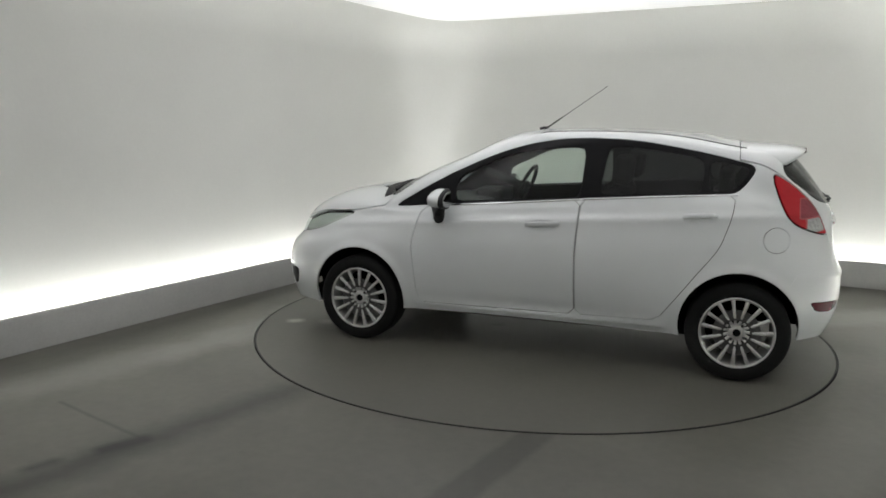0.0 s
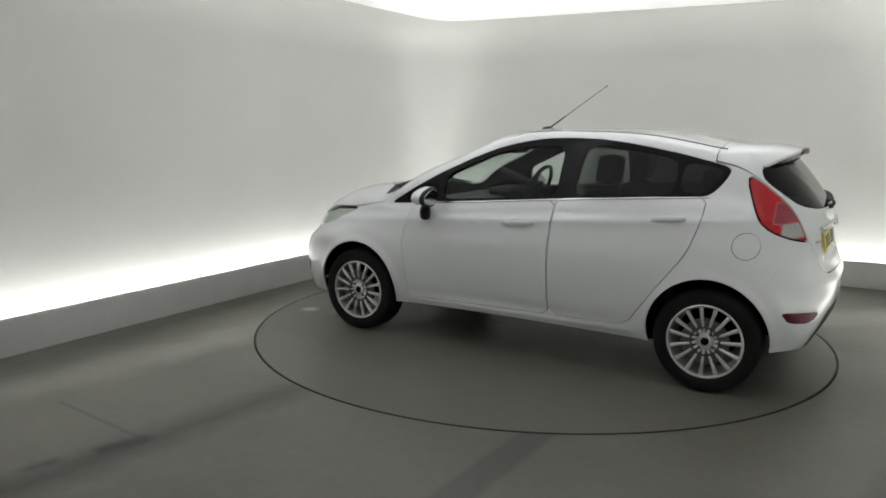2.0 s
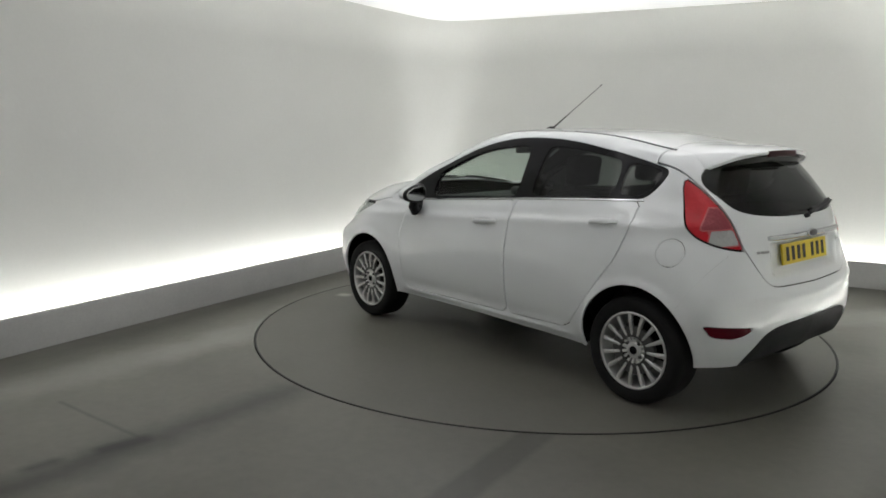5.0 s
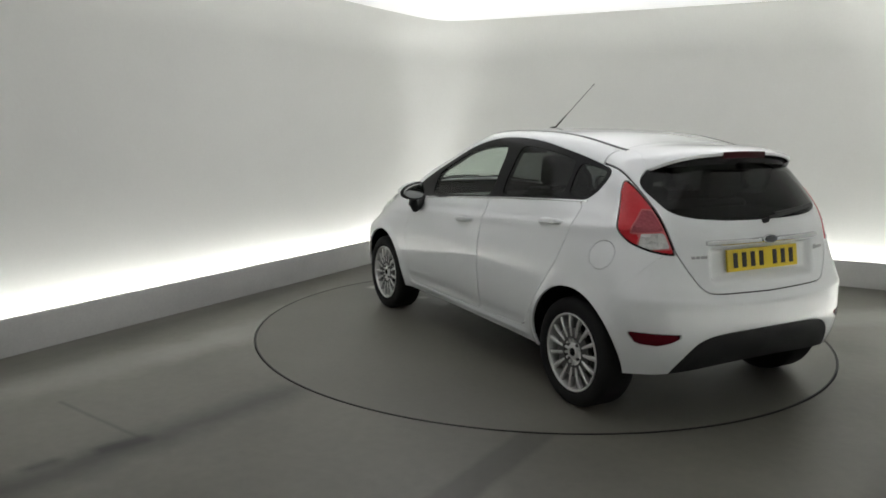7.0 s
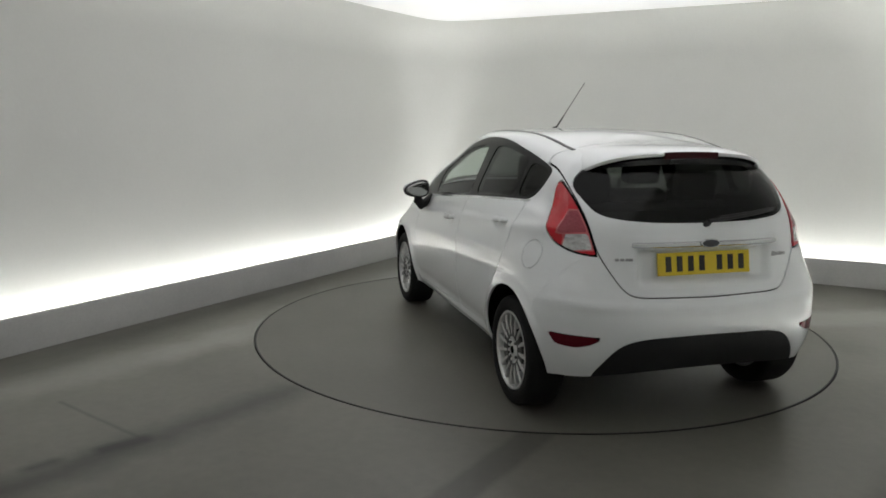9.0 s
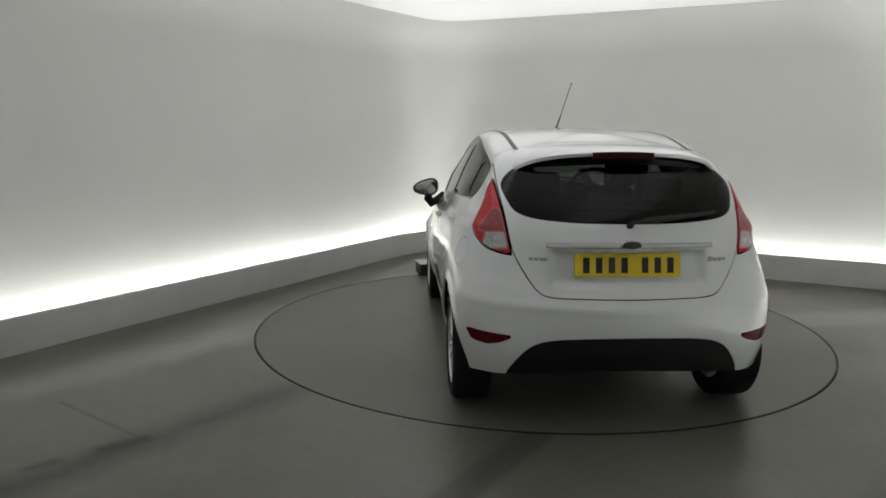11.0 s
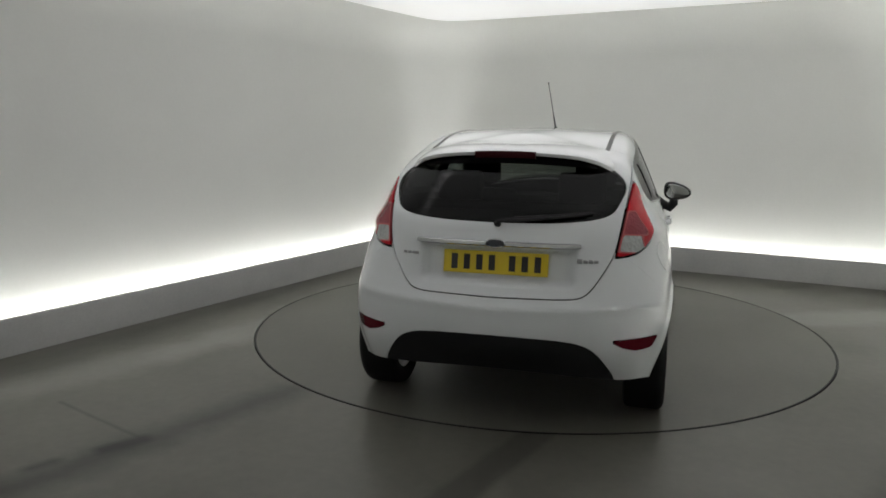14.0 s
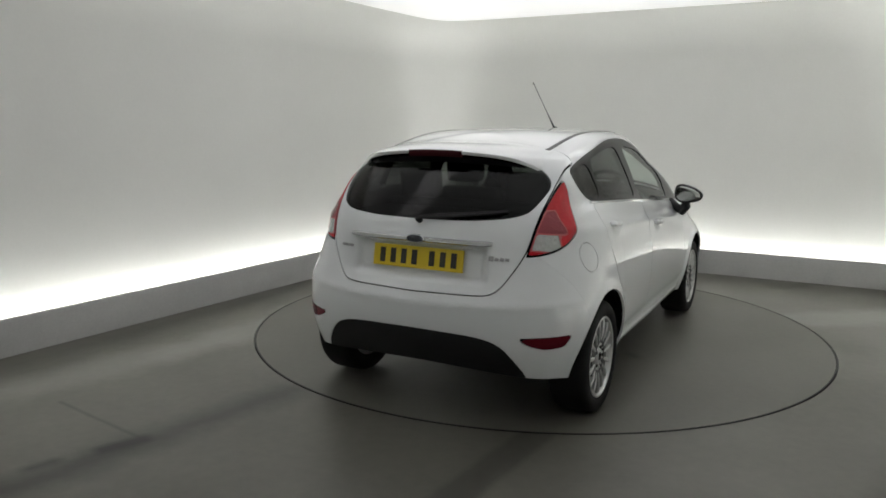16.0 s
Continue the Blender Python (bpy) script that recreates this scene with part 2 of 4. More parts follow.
def marks(m, mix, rows):
    """Stains, a kerb-side band and painted sheen: darker (depth > 0) or paler streaks."""
    n, l, b = nodes_of(m)
    old = mix.outputs[0]
    for ax, ay, bx, by, half, fade, depth in rows:
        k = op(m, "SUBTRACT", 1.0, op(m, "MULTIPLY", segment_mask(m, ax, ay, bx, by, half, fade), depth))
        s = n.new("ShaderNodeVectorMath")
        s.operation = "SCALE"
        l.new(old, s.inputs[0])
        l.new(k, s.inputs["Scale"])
        old = s.outputs[0]
    l.new(old, b.inputs["Base Color"])


# Floor rows of negative depth paint the reflected kerb glow into the colour.
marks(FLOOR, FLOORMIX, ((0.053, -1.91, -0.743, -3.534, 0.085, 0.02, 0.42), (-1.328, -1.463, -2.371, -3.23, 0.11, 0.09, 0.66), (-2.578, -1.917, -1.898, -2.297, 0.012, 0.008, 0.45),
                        # The 0.22 row is a darker band running along the left kerb.
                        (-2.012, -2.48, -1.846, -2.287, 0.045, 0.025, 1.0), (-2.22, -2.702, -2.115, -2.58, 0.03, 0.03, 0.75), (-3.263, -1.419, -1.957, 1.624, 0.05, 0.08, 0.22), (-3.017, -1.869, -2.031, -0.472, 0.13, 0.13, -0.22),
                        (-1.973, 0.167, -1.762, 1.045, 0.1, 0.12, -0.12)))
marks(TABLE, TABLEMIX, ((1.70, 0.56, 1.79, 0.62, 0.04, 0.03, -2.8), (1.14, 0.36, 1.2, 0.39, 0.035, 0.03, -2.2), (1.45, 0.50, 1.52, 0.55, 0.05, 0.05, -1.6),
                        (-0.47, -0.92, -0.38, -0.84, 0.03, 0.03, 0.5), (0.20, 0.10, 0.30, 0.14, 0.03, 0.03, 0.5)))

def polish(m, scale, low, high, streaks=()):
    """Broad, soft-edged areas of worn polish, and streaks of it."""
    n, l, b = nodes_of(m)
    rough = remap(m, noise_node(m, scale, 1.0, 0.4), 0.2, 0.8, low, high)
    for row in streaks:
        rough = op(m, "SUBTRACT", rough, op(m, "MULTIPLY", segment_mask(m, *row), 0.16))
    l.new(op(m, "MAXIMUM", rough, 0.28), b.inputs["Roughness"])


polish(FLOOR, 0.9, 0.32, 0.5, ((-3.0, -1.9, -1.9, -0.1, 0.16, 0.14), (-1.98, 0.18, -1.77, 1.09, 0.12, 0.12), (2.0, 0.5, 3.2, 0.95, 0.16, 0.12)))
polish(TABLE, 0.7, 0.38, 0.5)

bm = bmesh.new()
bmesh.ops.create_cone(bm, cap_ends=True, segments=192, radius1=TABLE_R, radius2=TABLE_R, depth=0.10, matrix=Matrix.Translation((0, 0, -0.05)))
bmesh.ops.bevel(bm, geom=[e for e in bm.edges if all(v.co.z > -0.001 for v in e.verts)], offset=0.004, segments=2, affect="EDGES")
turntable = tagged(part("turntable", bm, TABLE), "round grey concrete turntable flush with the floor", "turntable")
edge = lathe(bmesh.new(), [(TABLE_R - 0.006, 0.0015), (TABLE_R + 0.003, 0.0015), (TABLE_R + 0.003, -0.05), (TABLE_R - 0.006, -0.05)], 192, "z", True)
part("edge_ring", edge, LINER_STEEL, turntable, "dark steel edge ring")

# ceiling: a painted slab with one stretched diffuser between the coves
bm = prism(bmesh.new(), [(-8.2, -9.2), (7.2, -9.2), (7.2, 5.9), (-8.2, 5.9)], CEIL_Z + 0.201, CEIL_Z + 0.3)
tagged(part("ceiling", bm, CEIL), "white painted ceiling", "ceiling", kind="structure")


def edge_falloff():
    """Dims the diffuser towards the walls and the entrance, to soften its seam and balance the light."""
    n, l, b = nodes_of(DIFFUSER)
    tc, sep = n.new("ShaderNodeTexCoord"), n.new("ShaderNodeSeparateXYZ")
    l.new(tc.outputs["Object"], sep.inputs[0])
    d = None
    for w, c in ((LEFT_OUT, room_corner(0, GAP - COVE)), (RIGHT_OUT, room_corner(0, GAP - COVE)), (-LEFT_OUT, room_corner(2, GAP - COVE)), (-RIGHT_OUT, CORNER + LEFT_DIR * 5.5)):
        q = op(DIFFUSER, "ADD", op(DIFFUSER, "MULTIPLY", sep.outputs[0], -w.x), op(DIFFUSER, "MULTIPLY", sep.outputs[1], -w.y))
        q = op(DIFFUSER, "ADD", q, c.dot(w))
        d = q if d is None else op(DIFFUSER, "MINIMUM", d, q)
    l.new(remap(DIFFUSER, d, 0.0, 0.6, 0.45 * CEILING_POWER, CEILING_POWER), b.inputs["Emission Strength"])


edge_falloff()


def ceiling_light():
    """A stretched diffuser on a shallow tray, its outline along the coves."""
    outline_in = [tuple(q) for q, _ in bay_path(COVE - 0.004)][::-1]
    thing = new("ceiling_light")
    part("tray", prism(bmesh.new(), outline_in, CEIL_Z + 0.108, CEIL_Z + 0.2), CEIL, thing)
    part("diffuser", prism(bmesh.new(), outline_in, CEIL_Z + 0.1005, CEIL_Z + 0.107), DIFFUSER, thing, "large glowing white diffuser")
    return tagged(thing, "large glowing white ceiling light over the turntable", "ceiling light")


ceiling_light()


def floor_box():
    """A low steel box with a pale lid, on the floor between turntable and kerb."""
    thing = new("floor_box")
    thing.matrix_basis = pose(-1.165, 1.795, 0, 0, 0, 21.7)
    part("body", box(bmesh.new(), 0, 0.5, 0, 0.24, 0.0, 0.112, 0.006), BOXBLACK, thing, "black steel body")
    part("lid", box(bmesh.new(), -0.006, 0.506, -0.006, 0.246, 0.113, 0.124, 0.003), KERB, thing, "pale grey lid")
    return tagged(thing, "low black steel box with pale lid beside the kerb", "box")


floor_box()


# ---- the car: a smooth shell over control rings, cut into panels ----
def spline(knots, values, at):
    """A natural cubic spline through values at knots, read at many places."""
    k, y = np.asarray(knots, float), np.asarray(values, float)
    n, h = len(k), np.diff(k)
    a = np.eye(n)
    r = np.zeros_like(y)
    for i in range(1, n - 1):
        a[i, i - 1], a[i, i], a[i, i + 1] = h[i - 1], 2 * (h[i - 1] + h[i]), h[i]
        r[i] = 6 * ((y[i + 1] - y[i]) / h[i] - (y[i] - y[i - 1]) / h[i - 1])
    c = np.linalg.solve(a, r.reshape(n, -1)).reshape(y.shape)
    i = np.clip(np.searchsorted(k, at) - 1, 0, n - 2)
    shape = (-1,) + (1,) * (y.ndim - 1)
    hi, u = h[i].reshape(shape), (np.asarray(at) - k[i]).reshape(shape)
    w = hi - u
    return (c[i] * w**3 + c[i + 1] * u**3) / (6 * hi) + (y[i] / hi - c[i] * hi / 6) * w + (y[i + 1] / hi - c[i + 1] * hi / 6) * u


RINGS = []


def ring(*points):
    """One level of the half body, from the middle of the tail round the flank to the middle of the nose."""
    RINGS.append(np.array(points, float))


# underside edge
ring((-1.765, 0, .27), (-1.75, .40, .26), (-1.67, .69, .25), (-1.45, .80, .23), (-1.0, .795, .215), (-.3, .79, .225), (.5, .79, .225), (1.0, .795, .215), (1.5, .80, .21), (1.85, .62, .20), (2.02, 0, .20))
ring((-1.825, 0, .37), (-1.805, .42, .37), (-1.675, .745, .36), (-1.42, .83, .35), (-1.0, .832, .32), (-.3, .815, .31), (.5, .815, .31), (1.0, .832, .32), (1.5, .835, .33), (1.87, .66, .33), (2.08, 0, .33))
# widest line
ring((-1.85, 0, .52), (-1.828, .42, .52), (-1.665, .778, .52), (-1.42, .85, .52), (-1.0, .852, .50), (-.3, .842, .49), (.5, .842, .48), (1.0, .852, .48), (1.5, .846, .48), (1.86, .68, .48), (2.10, 0, .48))
# top of the bumper
ring((-1.835, 0, .635), (-1.812, .42, .635), (-1.66, .765, .65), (-1.42, .843, .67), (-1.0, .85, .67), (-.3, .847, .65), (.5, .845, .63), (1.0, .846, .63), (1.5, .832, .62), (1.83, .67, .60), (2.07, 0, .60))
ring((-1.797, 0, .73), (-1.775, .42, .73), (-1.645, .715, .77), (-1.42, .815, .82), (-1.0, .835, .83), (-.3, .838, .80), (.5, .834, .76), (1.0, .825, .74), (1.45, .79, .71), (1.78, .62, .68), (2.0, 0, .67))
# shoulder
ring((-1.778, 0, .90), (-1.75, .40, .90), (-1.59, .68, .95), (-1.40, .755, .99), (-1.0, .79, .98), (-.3, .797, .93), (.5, .79, .88), (1.0, .77, .85), (1.4, .70, .835), (1.70, .53, .85), (1.87, 0, .86))
# bonnet
ring((-1.765, 0, .955), (-1.735, .40, .96), (-1.56, .668, 1.01), (-1.36, .73, 1.04), (-.975, .771, 1.025), (-.3, .781, .975), (.5, .775, .917), (1.0, .752, .887), (1.27, .675, .915), (1.47, .45, .972), (1.57, 0, .985))
# belt line, cowl
ring((-1.745, 0, 1.01), (-1.712, .40, 1.015), (-1.52, .655, 1.07), (-1.32, .70, 1.085), (-.95, .747, 1.07), (-.3, .76, 1.02), (.5, .755, .955), (1.0, .728, .92), (1.12, .65, .953), (1.20, .40, 1.012), (1.24, 0, 1.028))
ring((-1.637, 0, 1.17), (-1.598, .40, 1.17), (-1.418, .627, 1.19), (-1.26, .655, 1.19), (-.95, .69, 1.18), (-.3, .70, 1.165), (.42, .70, 1.09), (.74, .69, 1.075), (.88, .60, 1.10), (.94, .36, 1.115), (.96, 0, 1.125))
ring((-1.525, 0, 1.30), (-1.485, .36, 1.30), (-1.34, .565, 1.29), (-1.2, .60, 1.295), (-.9, .63, 1.31), (-.3, .635, 1.31), (.2, .625, 1.275), (.45, .615, 1.235), (.56, .52, 1.255), (.60, .30, 1.27), (.62, 0, 1.275))
# gutter
ring((-1.41, 0, 1.357), (-1.375, .34, 1.352), (-1.25, .50, 1.34), (-1.1, .545, 1.355), (-.8, .565, 1.40), (-.3, .565, 1.415), (.05, .555, 1.40), (.2, .54, 1.375), (.30, .44, 1.38), (.35, .25, 1.388), (.37, 0, 1.39))
ring((-1.2, 0, 1.39), (-1.17, .25, 1.389), (-1.1, .36, 1.385), (-.95, .40, 1.41), (-.7, .42, 1.435), (-.3, .42, 1.447), (0, .41, 1.44), (.08, .39, 1.43), (.14, .30, 1.435), (.17, .18, 1.44), (.18, 0, 1.44))
ring((-1.0, 0, 1.428), (-.98, 0, 1.43), (-.92, 0, 1.436), (-.8, 0, 1.445), (-.6, 0, 1.457), (-.3, 0, 1.462), (-.12, 0, 1.462), (-.06, 0, 1.461), (-.02, 0, 1.46), (-.01, 0, 1.46), (0, 0, 1.46))

MIRROR = np.array([1.0, -1.0, 1.0])
AXLE, TYRE_R, WHEEL_Y = 1.2445, 0.300, 0.835


def shell():
    """The half body as points, normals and triangles."""
    c = np.array(RINGS)
    c = np.concatenate([c[:, 2:0:-1] * MIRROR, c, c[:, -2:-4:-1] * MIRROR], 1)
    c = np.concatenate([c, c[-2:-4:-1] * MIRROR], 0)
    def knots(d):
        return np.concatenate([[0], np.cumsum(d)])
    ku = knots(np.linalg.norm(np.diff(c[:8], axis=1), axis=2).mean(0))
    kv = knots(np.linalg.norm(np.diff(c, axis=0), axis=2).mean(1) + 0.02)
    u0, u1 = ku[2], ku[-3]
    us = np.linspace(u0, u1, 290)
    reach = np.linalg.norm(np.diff(c, axis=0), axis=2).max(1)
    vs = np.concatenate([np.linspace(kv[i], kv[i + 1], max(6, int(reach[i] / 0.02)), endpoint=False) for i in range(len(RINGS) - 1)] + [[kv[len(RINGS) - 1]]])
    g = spline(kv, c, vs)
    g = spline(ku, g.transpose(1, 0, 2), us).transpose(1, 0, 2)
    x, y, z = g[..., 0], g[..., 1], g[..., 2]
    y[:, 0] = y[:, -1] = 0
    y[-1] = 0
    y -= 0.015 * np.clip((y - 0.62) / 0.14, 0, 1) * np.clip((-x - 0.95) / 0.35, 0, 1)
    # waist crease and arch lips on the flank, a recess round the plate
    side = np.clip((y - 0.6) / 0.1, 0, 1)
    crease = 0.875 - 0.062 * x
    y += side * (0.008 * np.exp(-((z - crease) / 0.028) ** 2) - 0.006 * np.exp(-((z - crease + 0.085) / 0.055) ** 2))
    sill = np.clip((0.84 - np.abs(x)) / 0.06, 0, 1)
    y += side * sill * (0.010 * np.exp(-((z - 0.262) / 0.016) ** 2) - 0.006 * np.exp(-((z - 0.325) / 0.03) ** 2))
    for ax in (AXLE, -AXLE):
        d = np.hypot(x - ax, z - 0.29)
        y += side * 0.014 * np.exp(-((d - 0.345) / 0.03) ** 2)
    for hx, hz in ((-.05, .845), (-.995, .935)):
        y -= side * 0.010 * np.exp(-(((x - hx) / 0.075) ** 2 + ((z - hz) / 0.028) ** 2) ** 2)
    tail = np.clip((-x - 1.5) / 0.05, 0, 1)
    def step(e0, e1, v):
        q = np.clip((v - e0) / (e1 - e0), 0, 1)
        return q * q * (3 - 2 * q)
    x -= tail * 0.007 * np.exp(-((z - 0.59 - 0.05 * np.abs(y)) / 0.022) ** 2)
    x += tail * 0.036 * step(0.39, 0.35, np.abs(y)) * step(0.70, 0.73, z) * step(0.884, 0.866, z)
    gv, gu = np.gradient(g, axis=0), np.gradient(g, axis=1)
    n = np.cross(gv, gu)
    n /= np.linalg.norm(n, axis=2, keepdims=True) + 1e-12
    n[-1] = (0, 0, 1)
    if (n[20, 145] * (0, 1, 0)).sum() < 0:
        n = -n
        n[-1] = (0, 0, 1)
    nv, nu = x.shape
    i = np.arange(nv * nu).reshape(nv, nu)
    a, b, cc, d = i[:-1, :-1].ravel(), i[:-1, 1:].ravel(), i[1:, 1:].ravel(), i[1:, :-1].ravel()
    tris = np.concatenate([np.stack([a, cc, b], 1), np.stack([a, d, cc], 1)])
    return np.concatenate([g.reshape(-1, 3), n.reshape(-1, 3)], 1), tris


def outline(points, rounds=2):
    """A closed outline with its corners cut round."""
    p = np.array(points, float)
    for _ in range(rounds):
        q = np.roll(p, -1, 0)
        d = np.linalg.norm(q - p, axis=1, keepdims=True)
        k = np.minimum(0.25, 0.035 / np.maximum(d, 1e-6))
        p = np.stack([p + (q - p) * k, q - (q - p) * k], 1).reshape(-1, 2)
    return p


def inside(poly, a, b):
    """Signed distance to an outline, negative within."""
    best = np.full(a.shape, 1e9)
    odd = np.zeros(a.shape, bool)
    for (x0, y0), (x1, y1) in zip(poly, np.roll(poly, -1, 0)):
        dx, dy = x1 - x0, y1 - y0
        t = np.clip(((a - x0) * dx + (b - y0) * dy) / (dx * dx + dy * dy + 1e-12), 0, 1)
        best = np.minimum(best, np.hypot(a - x0 - t * dx, b - y0 - t * dy))
        if y0 != y1:
            odd ^= ((y0 > b) != (y1 > b)) & (a < (x1 - x0) * (b - y0) / (y1 - y0) + x0)
    return np.where(odd, -best, best)


def cut(v, t, f):
    """What lies where f < 0, with clean new edges."""
    neg = f[t] < 0
    count = neg.sum(1)
    keep = list(map(tuple, t[count == 3]))
    verts, made = list(v), {}
    def between(i, j):
        key = (min(i, j), max(i, j))
        if key not in made:
            k = f[key[0]] / (f[key[0]] - f[key[1]])
            made[key] = len(verts)
            verts.append(v[key[0]] * (1 - k) + v[key[1]] * k)
        return made[key]
    for q, m in zip(t[(count == 1) | (count == 2)], neg[(count == 1) | (count == 2)]):
        r = int(np.argmax(m)) if m.sum() == 1 else int(np.argmin(m))
        a, b, c = int(q[r]), int(q[(r + 1) % 3]), int(q[(r + 2) % 3])
        ab, ac = between(a, b), between(a, c)
        keep += [(a, ab, ac)] if m.sum() == 1 else [(ab, b, c), (ab, c, ac)]
    verts, keep = np.array(verts), np.array(keep, int).reshape(-1, 3)
    used = np.unique(keep)
    renum = np.zeros(len(verts), int)
    renum[used] = np.arange(len(used))
    return verts[used], renum[keep]


def split(state, field, gap=0.004):
    """Cuts a panel out of what is left: returns the panel and the rest, with a shut line between."""
    v, t = state
    f = field(v)
    return cut(v, t, f + gap / 2), cut(v, t, gap / 2 - f)


def panel(name, piece, mat, parent, label="", sides="both", lip=0.014, lift=0.0, smooth=True):
    """Makes a panel of sheet with folded edges: on both sides ('both', two objects) or across the middle ('whole')."""
    v, t = piece
    out = []
    for mirrored in ((False, True) if sides == "both" else (None,)):
        p, n, f = v[:, :3] + v[:, 3:] * lift, v[:, 3:], t
        if mirrored:
            p, n, f = p * MIRROR, n * MIRROR, t[:, ::-1]
        if mirrored is None:
            p, n, f = np.concatenate([p, p * MIRROR]), np.concatenate([n, n * MIRROR]), np.concatenate([t, t[:, ::-1] + len(v)])
        e = np.concatenate([f[:, [0, 1]], f[:, [1, 2]], f[:, [2, 0]]])
        key = np.sort(e, 1)
        _, first, cnt = np.unique(key, axis=0, return_index=True, return_counts=True)
        rim = e[first[cnt == 1]]
        rim = rim[(np.abs(p[rim[:, 0], 1]) > 1e-4) | (np.abs(p[rim[:, 1], 1]) > 1e-4)]
        ids = np.unique(rim)
        where = {int(i): len(p) + k for k, i in enumerate(ids)}
        pts = np.concatenate([p, p[ids] - n[ids] * lip])
        faces = list(map(tuple, f)) + [(int(b), int(a), where[int(a)], where[int(b)]) for a, b in rim]
        ob = mesh_object(name, pts, faces, mat, parent, label)
        if mirrored is None:
            bm = bmesh.new()
            bm.from_mesh(ob.data)
            bmesh.ops.remove_doubles(bm, verts=[w for w in bm.verts if abs(w.co.y) < 2e-4], dist=3e-4)
            bm.to_mesh(ob.data)
            bm.free()
        ob.data.set_sharp_from_angle(angle=radians(50))
        out.append(ob)
    return out


car = tagged(new("car"), "white five-door hatchback with black window frames and alloy wheels", "car")

LOOP_DLO = outline([(1.02, .915), (.81, 1.045), (.61, 1.155), (.42, 1.245), (.23, 1.318), (.05, 1.366), (-.14, 1.395), (-.32, 1.40), (-.50, 1.395), (-.67, 1.378), (-.84, 1.35), (-1.01, 1.318), (-1.17, 1.28), (-1.315, 1.243), (-1.205, 1.082), (-.87, 1.065), (-.40, 1.032), (.19, .982), (.66, .945)])
LOOP_GLASS_F = outline([(.575, .972), (.56, 1.14), (.23, 1.285), (.05, 1.325), (-.14, 1.345), (-.285, 1.348), (-.275, 1.028), (.19, 1.0)])
LOOP_GLASS_R = outline([(-.39, 1.048), (-.425, 1.352), (-.60, 1.348), (-.84, 1.318), (-1.005, 1.288), (-1.0, 1.083), (-.87, 1.078)])
LOOP_QUARTER = outline([(-1.03, 1.283), (-1.03, 1.09), (-1.19, 1.098), (-1.28, 1.24)])
LOOP_DOOR_F = outline([(.79, .925), (.85, .69), (.825, .50), (.80, .275), (-.27, .288), (-.262, .69), (-.28, 1.016), (.19, .975), (.66, .938)], 1)
LOOP_DOOR_R = outline([(-.287, 1.02), (-.268, .69), (-.276, .288), (-.78, .30), (-.965, .56), (-1.12, .77), (-1.18, .96), (-1.19, 1.077), (-.87, 1.058), (-.40, 1.025)], 1)
LOOP_HEAD = outline([(1.31, .865), (1.46, .80), (1.62, .73), (1.90, .67), (1.95, .72), (1.62, .845)])
LOOP_BONNET = outline([(1.06, .922), (1.18, .905), (1.30, .875), (1.46, .862), (1.62, .853), (1.80, .80), (1.98, .735), (2.2, .735), (2.2, 1.2), (1.06, 1.2)], 1)
LOOP_FOG = outline([(1.99, .43), (1.80, .435), (1.77, .40), (1.82, .29), (1.99, .28)], 1)
LOOP_TAIL = outline([(-1.375, 1.215), (-1.44, 1.03), (-1.50, .925), (-1.63, .868), (-1.80, .832), (-1.90, 1.2)])
LOOP_TGATE = outline([(-.62, 1.22), (-.565, .86), (-.46, .69), (-.40, .657), (0, .648), (.40, .657), (.46, .69), (.565, .86), (.62, 1.22), (.56, 1.6), (-.56, 1.6)])
LOOP_RWIN = outline([(-.608, 1.185), (-.57, 1.095), (-.54, 1.05), (-.45, 1.026), (-.27, 1.012), (0, 1.007), (.27, 1.012), (.45, 1.026), (.54, 1.05), (.57, 1.095), (.608, 1.185),
                     (.525, 1.265), (.42, 1.315), (.3, 1.332), (0, 1.338), (-.3, 1.332), (-.42, 1.315), (-.525, 1.265)])
LOOP_DIFF = outline([(-.585, .20), (-.59, .27), (-.50, .405), (-.42, .445), (-.30, .458), (0, .462), (.30, .458), (.42, .445), (.50, .405), (.59, .27), (.585, .20)])
LOOP_SCREEN = outline([(-.665, .975), (-.40, 1.015), (0, 1.03), (.40, 1.015), (.665, .975), (.53, 1.25), (.44, 1.36), (.25, 1.385), (0, 1.39), (-.25, 1.385), (-.44, 1.36), (-.53, 1.25)])
LOOP_REFL = outline([(.785, .478), (.67, .474), (.552, .466), (.62, .430), (.68, .414), (.755, .420)], 0)


def xz(loop):
    def f(v):
        d = inside(loop, v[:, 0], v[:, 2])
        return np.maximum(d, 0.3 - v[:, 1])
    return f


def yz(loop, x0, front=False):
    def f(v):
        d = inside(loop, v[:, 1], v[:, 2])
        return np.maximum(d, (x0 - v[:, 0]) if front else (v[:, 0] - x0))
    return f


def arch(ax):
    return lambda v: np.maximum(np.hypot(v[:, 0] - ax, v[:, 2] - 0.295) - 0.338, 0.4 - v[:, 1])


def tail_lamp(v):
    inner = 0.555 + (v[:, 2] - 0.85) * 0.17
    return np.maximum(inside(LOOP_TAIL, v[:, 0], v[:, 2]), (inner + 0.012) - v[:, 1])


def reflector(v):
    return np.maximum(inside(LOOP_REFL, v[:, 1], v[:, 2]), v[:, 0] + 1.50)


def bumper(v):
    return np.maximum(v[:, 0] + np.interp(v[:, 2], [.2, .55, .72, .86], [1.50, 1.50, 1.60, 1.69]), v[:, 2] - 0.852)


def bonnet(v):
    return np.maximum(inside(LOOP_BONNET, v[:, 0], v[:, 2]), 0.62 - v[:, 0])


